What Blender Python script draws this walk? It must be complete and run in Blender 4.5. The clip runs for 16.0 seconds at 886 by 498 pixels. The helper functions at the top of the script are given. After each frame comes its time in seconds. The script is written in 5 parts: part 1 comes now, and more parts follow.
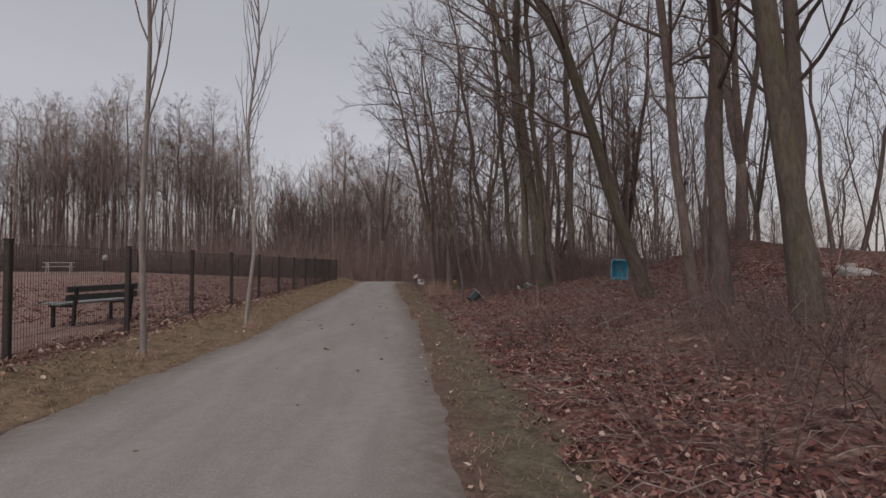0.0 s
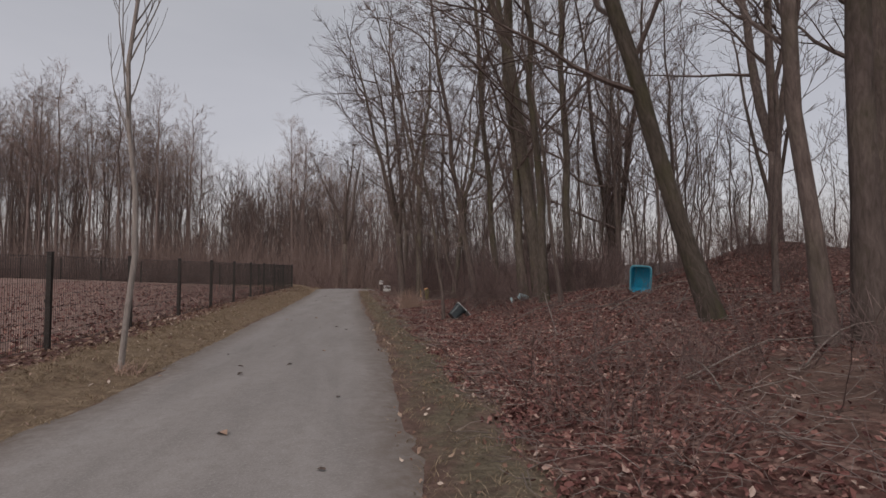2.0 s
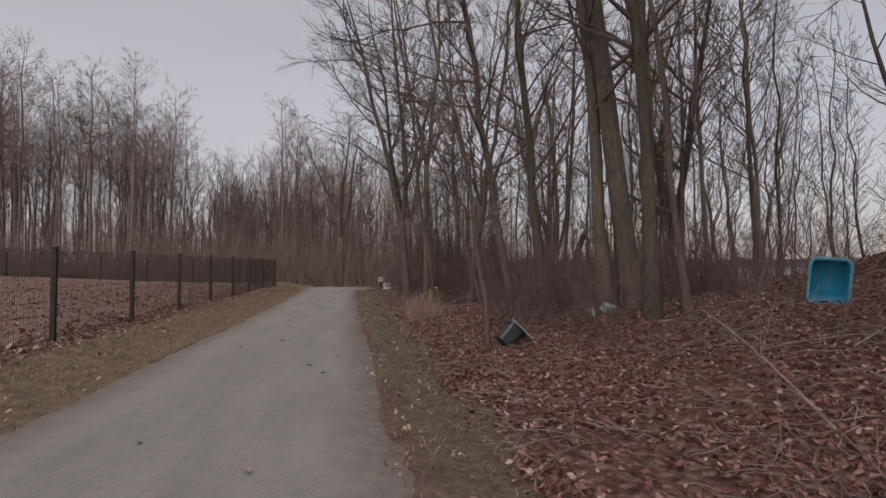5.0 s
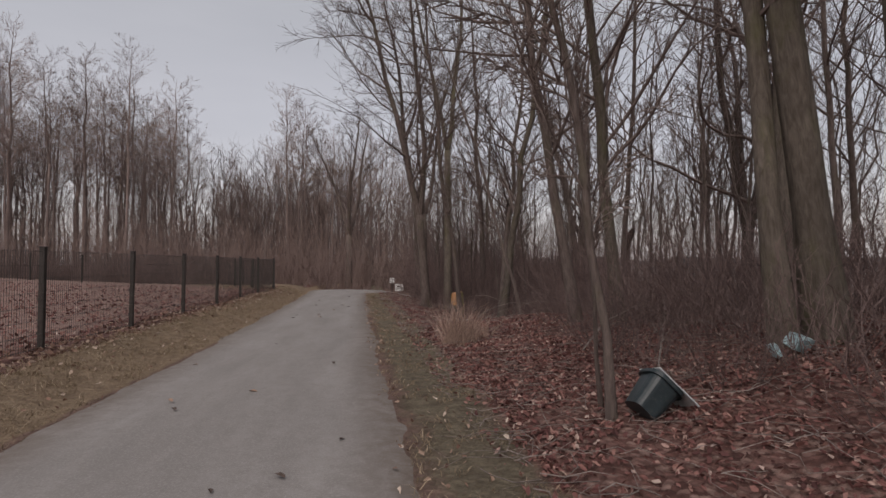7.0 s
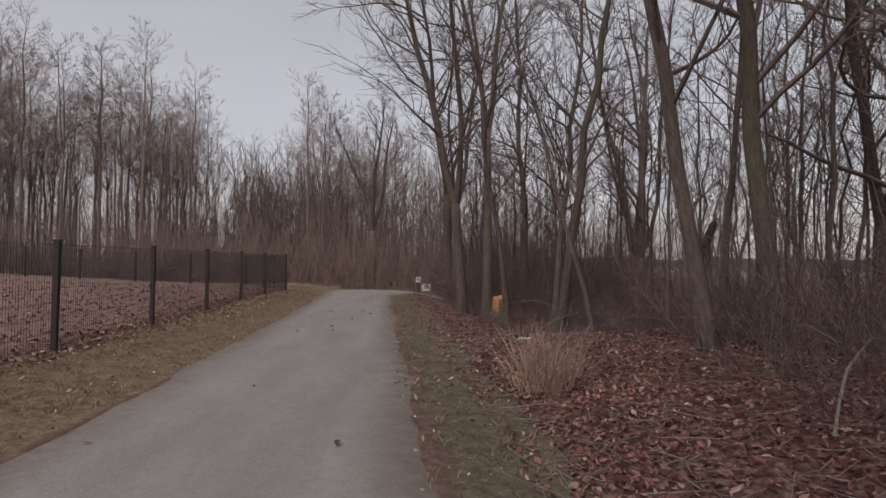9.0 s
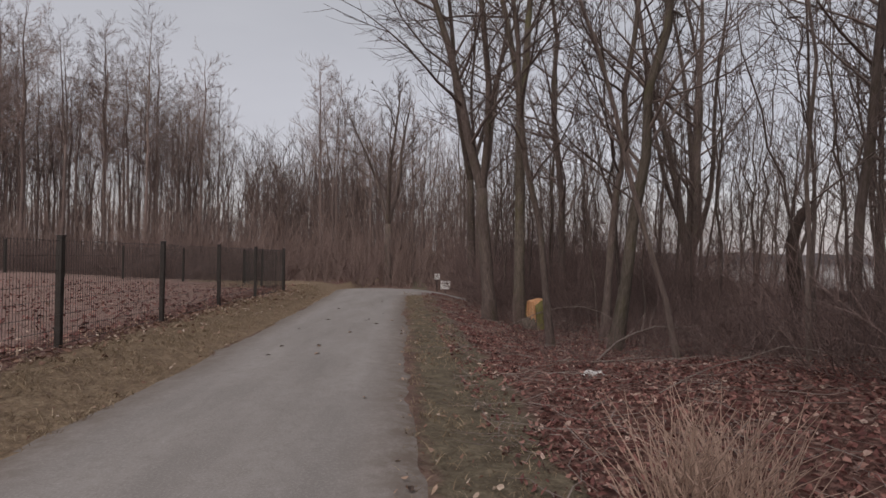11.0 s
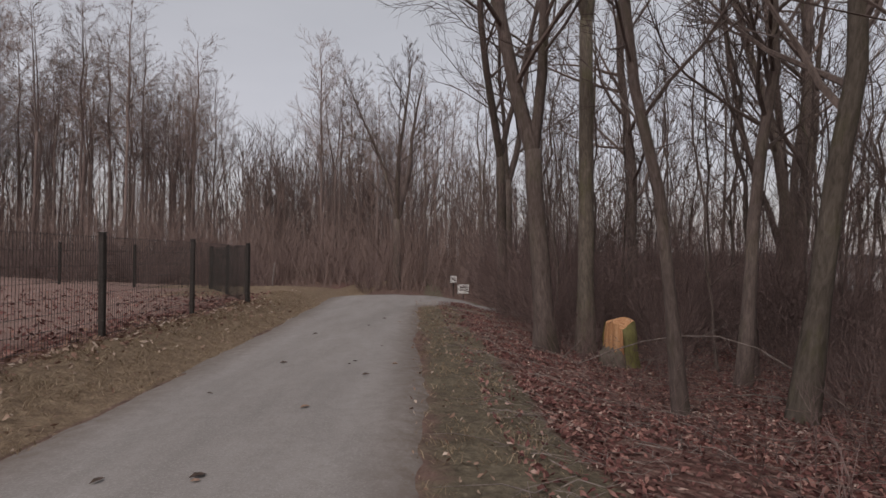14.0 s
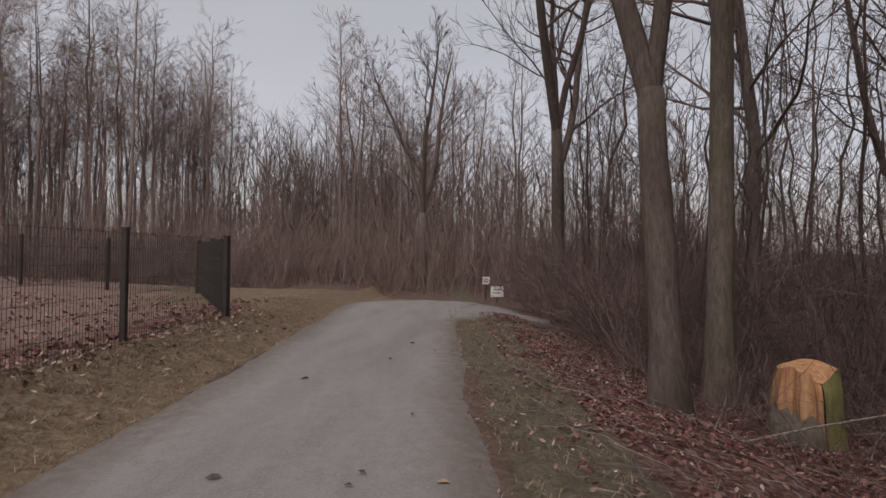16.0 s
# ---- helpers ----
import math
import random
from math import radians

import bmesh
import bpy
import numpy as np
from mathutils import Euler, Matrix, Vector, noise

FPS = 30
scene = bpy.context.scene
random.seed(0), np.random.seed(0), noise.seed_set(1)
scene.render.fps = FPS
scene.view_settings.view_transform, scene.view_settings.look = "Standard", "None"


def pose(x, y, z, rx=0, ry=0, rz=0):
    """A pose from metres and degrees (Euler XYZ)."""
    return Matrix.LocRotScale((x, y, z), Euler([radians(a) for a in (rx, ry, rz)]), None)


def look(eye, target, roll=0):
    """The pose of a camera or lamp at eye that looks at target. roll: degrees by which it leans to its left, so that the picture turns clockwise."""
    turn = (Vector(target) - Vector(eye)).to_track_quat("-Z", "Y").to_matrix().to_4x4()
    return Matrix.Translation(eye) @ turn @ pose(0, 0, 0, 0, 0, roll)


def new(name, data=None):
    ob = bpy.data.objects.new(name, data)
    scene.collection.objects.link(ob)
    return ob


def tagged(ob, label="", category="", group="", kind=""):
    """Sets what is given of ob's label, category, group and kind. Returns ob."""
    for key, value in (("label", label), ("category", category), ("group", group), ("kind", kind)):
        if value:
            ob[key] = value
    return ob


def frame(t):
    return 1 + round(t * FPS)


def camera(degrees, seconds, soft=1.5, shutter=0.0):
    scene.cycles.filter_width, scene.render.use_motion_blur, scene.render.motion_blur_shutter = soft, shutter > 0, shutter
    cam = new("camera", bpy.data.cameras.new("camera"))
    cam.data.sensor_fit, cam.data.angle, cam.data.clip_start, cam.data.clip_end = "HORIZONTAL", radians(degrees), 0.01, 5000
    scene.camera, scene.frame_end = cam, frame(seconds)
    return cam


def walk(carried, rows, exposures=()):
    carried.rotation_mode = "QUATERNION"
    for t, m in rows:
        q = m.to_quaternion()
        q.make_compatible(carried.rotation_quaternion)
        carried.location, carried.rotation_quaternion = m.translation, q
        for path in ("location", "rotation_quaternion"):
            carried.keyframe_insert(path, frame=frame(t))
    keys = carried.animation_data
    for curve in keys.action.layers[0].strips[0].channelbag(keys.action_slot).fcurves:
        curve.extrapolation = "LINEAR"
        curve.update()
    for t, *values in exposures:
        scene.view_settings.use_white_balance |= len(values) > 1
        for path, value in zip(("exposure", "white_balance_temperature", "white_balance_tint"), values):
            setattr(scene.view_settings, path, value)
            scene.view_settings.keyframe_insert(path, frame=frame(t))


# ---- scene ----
cam = camera(82.0, 16.0, soft=1.5)
# seconds, place, yaw, pitch and roll
ROWS = [
    (0.0, 0.106, -6.619, 1.201, -4.42, 1.63, -0.04),
    (0.5, 0.111, -5.731, 1.236, -4.82, 1.90, -0.16),
    (1.0, 0.112, -4.848, 1.257, -6.34, 2.08, -0.14),
    (1.5, 0.112, -3.965, 1.264, -7.76, 2.14, -0.10),
    (2.0, 0.114, -3.081, 1.257, -8.34, 2.16, -0.02),
    (2.5, 0.123, -2.195, 1.239, -8.52, 2.19, 0.12),
    (3.0, 0.137, -1.314, 1.221, -8.44, 2.09, 0.27),
    (3.5, 0.152, -0.444, 1.211, -8.40, 1.94, 0.30),
    (4.0, 0.164, 0.421, 1.213, -8.43, 1.78, 0.19),
    (4.5, 0.167, 1.297, 1.224, -8.48, 1.68, 0.07),
    (5.0, 0.160, 2.189, 1.241, -8.50, 1.65, -0.01),
    (5.5, 0.139, 3.096, 1.258, -8.46, 1.66, -0.05),
    (6.0, 0.105, 4.012, 1.270, -8.31, 1.68, -0.05),
    (6.5, 0.060, 4.928, 1.275, -8.02, 1.66, -0.03),
    (7.0, 0.009, 5.839, 1.273, -7.56, 1.60, -0.00),
    (7.5, -0.042, 6.742, 1.264, -6.89, 1.53, 0.08),
    (8.0, -0.085, 7.633, 1.256, -6.07, 1.50, 0.22),
    (8.5, -0.113, 8.499, 1.255, -5.39, 1.45, 0.35),
    (9.0, -0.120, 9.331, 1.260, -4.94, 1.39, 0.48),
    (9.5, -0.104, 10.125, 1.269, -4.48, 1.28, 0.56),
    (10.0, -0.071, 10.892, 1.277, -3.94, 1.11, 0.59),
    (10.5, -0.032, 11.652, 1.281, -3.36, 0.94, 0.58),
    (11.0, 0.001, 12.427, 1.280, -2.84, 0.84, 0.56),
    (11.5, 0.018, 13.234, 1.271, -2.47, 0.84, 0.53),
    (12.0, 0.013, 14.079, 1.255, -2.30, 0.93, 0.52),
    (12.5, -0.010, 14.949, 1.235, -2.31, 1.03, 0.50),
    (13.0, -0.047, 15.833, 1.218, -2.31, 1.08, 0.52),
    (13.5, -0.094, 16.729, 1.206, -2.16, 0.99, 0.53),
    (14.0, -0.150, 17.640, 1.200, -1.61, 0.90, 0.47),
    (14.5, -0.220, 18.564, 1.195, -0.94, 0.77, 0.49),
    (15.0, -0.313, 19.487, 1.193, -0.19, 0.79, 0.65),
    (15.5, -0.430, 20.396, 1.200, 0.43, 0.79, 0.83),
    (16.0, -0.574, 21.281, 1.224, 0.86, 0.61, 0.87),
]
walk(cam, [(t, pose(x, y, z, 90 + pitch, -roll, yaw)) for t, x, y, z, yaw, pitch, roll in ROWS], [(0.0, -0.09, 6500, 13), (3.5, -0.04, 6500, 13), (7.0, 0.04, 6500, 13), (16.0, 0.06, 6500, 13)])

# ---- world, sun, exposure ----
world = bpy.data.worlds.new("overcast_sky")
scene.world = world
world.use_nodes = True
wn, wl = world.node_tree.nodes, world.node_tree.links
wn.clear()
SUN_EL, SUN_ROT = radians(52), radians(208)
sky = wn.new("ShaderNodeTexSky")
sky.sky_type, sky.sun_disc = "NISHITA", False
sky.sun_elevation, sky.sun_rotation = SUN_EL, SUN_ROT
sky.dust_density = 4.0
sky_bg = wn.new("ShaderNodeBackground")
sky_bg.inputs["Strength"].default_value = 0.05
wl.new(sky.outputs[0], sky_bg.inputs["Color"])
# cloud cover: a grey sheet, a little warmer and brighter towards the horizon
tc = wn.new("ShaderNodeTexCoord")
sep = wn.new("ShaderNodeSeparateXYZ")
wl.new(tc.outputs["Generated"], sep.inputs[0])
ramp = wn.new("ShaderNodeValToRGB")
ramp.color_ramp.elements[0].position, ramp.color_ramp.elements[0].color = 0.0, (0.70, 0.645, 0.635, 1)
ramp.color_ramp.elements[1].position, ramp.color_ramp.elements[1].color = 0.55, (0.535, 0.525, 0.49, 1)
wl.new(sep.outputs["Z"], ramp.inputs["Fac"])
cl = wn.new("ShaderNodeTexNoise")
cl.inputs["Scale"].default_value, cl.inputs["Detail"].default_value = 2.2, 5
cmap = wn.new("ShaderNodeMapping")
cmap.inputs["Scale"].default_value = (1, 1, 4)
wl.new(tc.outputs["Generated"], cmap.inputs["Vector"])
wl.new(cmap.outputs[0], cl.inputs["Vector"])
cr = wn.new("ShaderNodeMapRange")
cr.inputs["To Min"].default_value, cr.inputs["To Max"].default_value = 0.86, 1.14
wl.new(cl.outputs["Fac"], cr.inputs["Value"])
cm = wn.new("ShaderNodeMixRGB")
cm.blend_type, cm.inputs["Fac"].default_value = "MULTIPLY", 1.0
wl.new(ramp.outputs[0], cm.inputs["Color1"])
wl.new(cr.outputs[0], cm.inputs["Color2"])
cloud_bg = wn.new("ShaderNodeBackground")
cloud_bg.inputs["Strength"].default_value = 0.68
wl.new(cm.outputs[0], cloud_bg.inputs["Color"])
addw = wn.new("ShaderNodeAddShader")
wl.new(sky_bg.outputs[0], addw.inputs[0])
wl.new(cloud_bg.outputs[0], addw.inputs[1])
wout = wn.new("ShaderNodeOutputWorld")
wl.new(addw.outputs[0], wout.inputs[0])

sun_data = bpy.data.lights.new("sun", "SUN")
sun_data.energy, sun_data.angle, sun_data.color = 1.0, radians(30), (1.0, 0.95, 0.91)
sun = new("sun", sun_data)
sun.matrix_world = look((math.sin(SUN_ROT) * 40, math.cos(SUN_ROT) * 40, 40 * math.tan(SUN_EL)), (0, 0, 0))


# ---- materials ----
def material(name, rough=0.9, metal=0.0, spec=0.3):
    m = bpy.data.materials.new(name)
    m.use_nodes = True
    b = m.node_tree.nodes["Principled BSDF"]
    b.inputs["Roughness"].default_value = rough
    b.inputs["Metallic"].default_value = metal
    b.inputs["Specular IOR Level"].default_value = spec
    return m, m.node_tree.nodes, m.node_tree.links, b


def mapped(n, l, scale=(1, 1, 1), source="Object"):
    t = n.new("ShaderNodeTexCoord")
    mp = n.new("ShaderNodeMapping")
    mp.inputs["Scale"].default_value = scale
    l.new(t.outputs[source], mp.inputs["Vector"])
    return mp.outputs[0]


def noise_tex(n, l, vec, scale, detail=4, rough=0.6, distort=0.0):
    t = n.new("ShaderNodeTexNoise")
    t.inputs["Scale"].default_value, t.inputs["Detail"].default_value = scale, detail
    t.inputs["Roughness"].default_value, t.inputs["Distortion"].default_value = rough, distort
    l.new(vec, t.inputs["Vector"])
    return t.outputs["Fac"]


def ramp_of(n, l, fac, stops):
    r = n.new("ShaderNodeValToRGB")
    e = r.color_ramp.elements
    e[0].position, e[0].color = stops[0][0], (*stops[0][1], 1)
    e[1].position, e[1].color = stops[-1][0], (*stops[-1][1], 1)
    for p, c in stops[1:-1]:
        k = e.new(p)
        k.color = (*c, 1)
    l.new(fac, r.inputs["Fac"])
    return r.outputs["Color"]


def mix(n, l, fac, a, b, mode="MIX"):
    m = n.new("ShaderNodeMixRGB")
    m.blend_type = mode
    for sock, v in ((m.inputs["Fac"], fac), (m.inputs["Color1"], a), (m.inputs["Color2"], b)):
        if isinstance(v, (int, float)):
            sock.default_value = v
        elif isinstance(v, tuple):
            sock.default_value = (*v, 1)
        else:
            l.new(v, sock)
    return m.outputs["Color"]


def bump(n, l, bsdf, height, strength=0.4, dist=0.02):
    b = n.new("ShaderNodeBump")
    b.inputs["Strength"].default_value, b.inputs["Distance"].default_value = strength, dist
    l.new(height, b.inputs["Height"])
    l.new(b.outputs[0], bsdf.inputs["Normal"])


def clamp_range(n, l, v, a, b, c=0.0, d=1.0):
    m = n.new("ShaderNodeMapRange")
    for k, x in zip(("From Min", "From Max", "To Min", "To Max"), (a, b, c, d)):
        m.inputs[k].default_value = x
    l.new(v, m.inputs["Value"])
    return m.outputs[0]


def bark_material(name, dark, light, moss=0.0, mosscol=(0.085, 0.09, 0.04)):
    m, n, l, b = material(name, 0.92, 0, 0.15)
    v = mapped(n, l, (7, 7, 1.6))
    f = noise_tex(n, l, v, 3.0, 6, 0.65, 0.6)
    col = ramp_of(n, l, f, [(0.3, dark), (0.7, light)])
    big = noise_tex(n, l, mapped(n, l, (1, 1, 0.5)), 1.3, 3)
    col = mix(n, l, clamp_range(n, l, big, 0.35, 0.7, 0, 0.5), col, tuple(c * 0.62 for c in dark))
    if moss:
        mf = noise_tex(n, l, mapped(n, l, (1, 1, 0.4)), 2.4, 5)
        col = mix(n, l, clamp_range(n, l, mf, 0.5, 0.68, 0, moss), col, mosscol)
    oi = n.new("ShaderNodeObjectInfo")
    k = clamp_range(n, l, oi.outputs["Random"], 0, 1, 0.72, 1.25)
    col = mix(n, l, 1.0, col, k, "MULTIPLY")
    l.new(col, b.inputs["Base Color"])
    bump(n, l, b, f, 0.7, 0.03)
    return m


def plain(name, colour, rough=0.6, metal=0.0, vary=0.25, scale=6.0, relief=0.15, dirt=(0.06, 0.05, 0.04), dirty=0.35):
    m, n, l, b = material(name, rough, metal, 0.4)
    v = mapped(n, l)
    f = noise_tex(n, l, v, scale, 5)
    col = ramp_of(n, l, f, [(0.3, tuple(c * (1 - vary) for c in colour)), (0.7, tuple(min(1, c * (1 + vary)) for c in colour))])
    g = noise_tex(n, l, v, scale * 5, 3)
    col = mix(n, l, clamp_range(n, l, g, 0.5, 0.75, 0, dirty), col, dirt)
    l.new(col, b.inputs["Base Color"])
    bump(n, l, b, g, relief, 0.004)
    return m


BARK = bark_material("bark", (0.09, 0.069, 0.061), (0.22, 0.172, 0.153), 0.35)
BARK_MOSSY = bark_material("mossy_bark", (0.088, 0.072, 0.058), (0.215, 0.178, 0.148), 0.7, (0.12, 0.115, 0.056))
# lightened copy of the bark for far trees; distance haze put into the colour
BARK_FAR = bark_material("haze_paled_bark", (0.165, 0.124, 0.112), (0.33, 0.248, 0.224), 0.15)
BARK_PALE = bark_material("pale_bark", (0.2, 0.17, 0.155), (0.39, 0.345, 0.315), 0.1)
TWIG = bark_material("twig_bark", (0.115, 0.088, 0.078), (0.23, 0.178, 0.158))
BRUSH = bark_material("brush_bark", (0.13, 0.091, 0.084), (0.26, 0.187, 0.171))


# ---- shape of the land ----
def sstep(a, b, v):
    t = min(1.0, max(0.0, (v - a) / (b - a)))
    return t * t * (3 - 2 * t)


def curve_at(pts, v):
    if v <= pts[0][0]:
        return pts[0][1]
    for (a, fa), (b, fb) in zip(pts, pts[1:]):
        if v <= b:
            t = (v - a) / (b - a)
            return fa + (fb - fa) * t
    return pts[-1][1]


RIGHT_EDGE = ((-40, 1.4), (-3, 0.42), (4, 0.38), (10, 0.16), (16, -0.1), (24, -0.32), (30, -0.5), (40, -0.6))
LEFT_EDGE = ((-40, -3.2), (-2, -3.1), (3, -2.72), (10, -2.85), (18, -3.0), (26, -3.25), (32, -3.5), (36, -3.7), (40, -3.9))
BANK = ((0, 0), (1, 0.03), (2.2, 0.1), (3.7, 0.42), (5.5, 0.7), (8, 1.08), (10, 1.5), (14, 1.7), (22, 0.8), (36, -1.1), (60, -2.6))
MIDDLE = ((0, 0), (1, -0.03), (2, 0.05), (4, 0.25), (7, 0.35), (15, 0.1), (36, -1.0), (60, -2.6))
LOW = ((0, 0), (1, -0.05), (2, -0.22), (3.3, -0.48), (6, -0.58), (15, -0.7), (36, -1.05), (60, -2.6))
ALONG = ((-40, -0.15), (10, -0.19), (25, -0.29), (36, -0.36))
FENCE_X = -4.82


def land(x, y, rough=True):
    zp = curve_at(ALONG, y)
    xr, xl = curve_at(RIGHT_EDGE, y), curve_at(LEFT_EDGE, y)
    if x >= xr:
        s = x - xr
        b = 1 - sstep(9.5, 16.5, y)
        d = sstep(17, 24, y)
        z = zp + b * curve_at(BANK, s) + (1 - b) * ((1 - d) * curve_at(MIDDLE, s) + d * curve_at(LOW, s))
    elif x <= xl:
        z = zp + (0 - zp) * sstep(0, 1.4, xl - x)
        z += 0.55 * sstep(8, 26, -x) * sstep(2, 32, y)
    else:
        z = zp + 0.03 * math.sin(math.pi * (x - xl) / (xr - xl))
    if y > 36:
        z -= 0.75 * sstep(36, 50, y)
        if x < -8:
            z -= 0.6 * sstep(8, 20, -x) * sstep(40, 60, y)
    if rough:
        off = min(1.0, max(0.0, x - xr, xl - x) / 0.8)
        z += off * (0.05 * noise.noise((x * 0.9, y * 0.9, 1.3)) + 0.035 * noise.noise((x * 2.7, y * 2.7, 4.1)))
        if x > xr + 3:
            z += 0.6 * math.exp(-((x - 10.8) ** 2 + (y - 9.0) ** 2) / 5.5)
            z += 0.14 * noise.noise((x * 0.35, y * 0.35, 7.7)) * min(1, (x - xr - 3) / 3)
    return z


# ---- mesh helpers ----
def mesh_of(name, verts, faces, mats, smooth=False):
    me = bpy.data.meshes.new(name)
    me.from_pydata(verts, [], faces)
    for mt in (mats if isinstance(mats, (list, tuple)) else [mats]):
        me.materials.append(mt)
    if smooth:
        me.polygons.foreach_set("use_smooth", [True] * len(me.polygons))
    me.update()
    return me


def part(name, bm, mat, parent, label="", smooth=False):
    """One mesh object under a thing or under a part; bm is a bmesh or a mesh."""
    if isinstance(bm, bmesh.types.BMesh):
        me = bpy.data.meshes.new(name)
        bm.to_mesh(me)
        bm.free()
        me.materials.append(mat)
        if smooth:
            me.polygons.foreach_set("use_smooth", [True] * len(me.polygons))
    else:
        me = bm
    ob = new(name, me)
    ob.parent = parent
    if label:
        tagged(ob, label)
    return ob


def thing(name, m, label, category, group="", kind=""):
    ob = new(name)
    ob.empty_display_size = 0.1
    ob.matrix_basis = m
    return tagged(ob, label, category, group, kind)


def box(bm, cx, cy, cz, sx, sy, sz, bevel=0.0, m=None):
    r = bmesh.ops.create_cube(bm, size=1.0)
    vs = r["verts"]
    bmesh.ops.transform(bm, matrix=(m or Matrix()) @ pose(cx, cy, cz) @ Matrix.Diagonal((sx, sy, sz, 1)), verts=vs)
    if bevel:
        es = list({e for v in vs for e in v.link_edges})
        bmesh.ops.bevel(bm, geom=es, offset=bevel, segments=2, affect="EDGES", profile=0.5)
    return bm


def tube(V, F, pts, radii, sides):
    """Adds a tapered tube along pts to the lists V and F."""
    base = len(V)
    n = len(pts)
    prev = None
    for i, p in enumerate(pts):
        d = (pts[min(i + 1, n - 1)] - pts[max(i - 1, 0)])
        if d.length < 1e-6:
            d = Vector((0, 0, 1))
        d.normalize()
        if prev is None:
            ref = Vector((1, 0, 0)) if abs(d.x) < 0.8 else Vector((0, 1, 0))
            u = d.cross(ref).normalized()
        else:
            u = (prev - d * prev.dot(d)).normalized()
        prev = u
        w = d.cross(u)
        for k in range(sides):
            a = 2 * math.pi * k / sides
            V.append(p + (u * math.cos(a) + w * math.sin(a)) * radii[i])
    for i in range(n - 1):
        for k in range(sides):
            a, b = base + i * sides + k, base + i * sides + (k + 1) % sides
            F.append((a, b, b + sides, a + sides))
    F.append(tuple(base + (n - 1) * sides + k for k in range(sides)))


def grown(rng, start, way, length, segs, wobble, lift):
    """Points of a branch that wanders and bends upwards."""
    pts, d, p = [start.copy()], way.normalized(), start.copy()
    for i in range(segs):
        d = d + Vector((rng.uniform(-1, 1), rng.uniform(-1, 1), rng.uniform(-0.6, 0.8))) * wobble + Vector((0, 0, lift))
        d.normalize()
        p = p + d * (length / segs)
        pts.append(p.copy())
    return pts


def along(pts, t):
    f = t * (len(pts) - 1)
    i = min(int(f), len(pts) - 2)
    return pts[i].lerp(pts[i + 1], f - i), (pts[i + 1] - pts[i]).normalized()


def side_way(rng, d, angle):
    r = Vector((rng.uniform(-1, 1), rng.uniform(-1, 1), rng.uniform(-1, 1)))
    o = d.cross(r)
    if o.length < 1e-4:
        o = d.orthogonal()
    o.normalize()
    return d * math.cos(angle) + o * math.sin(angle)


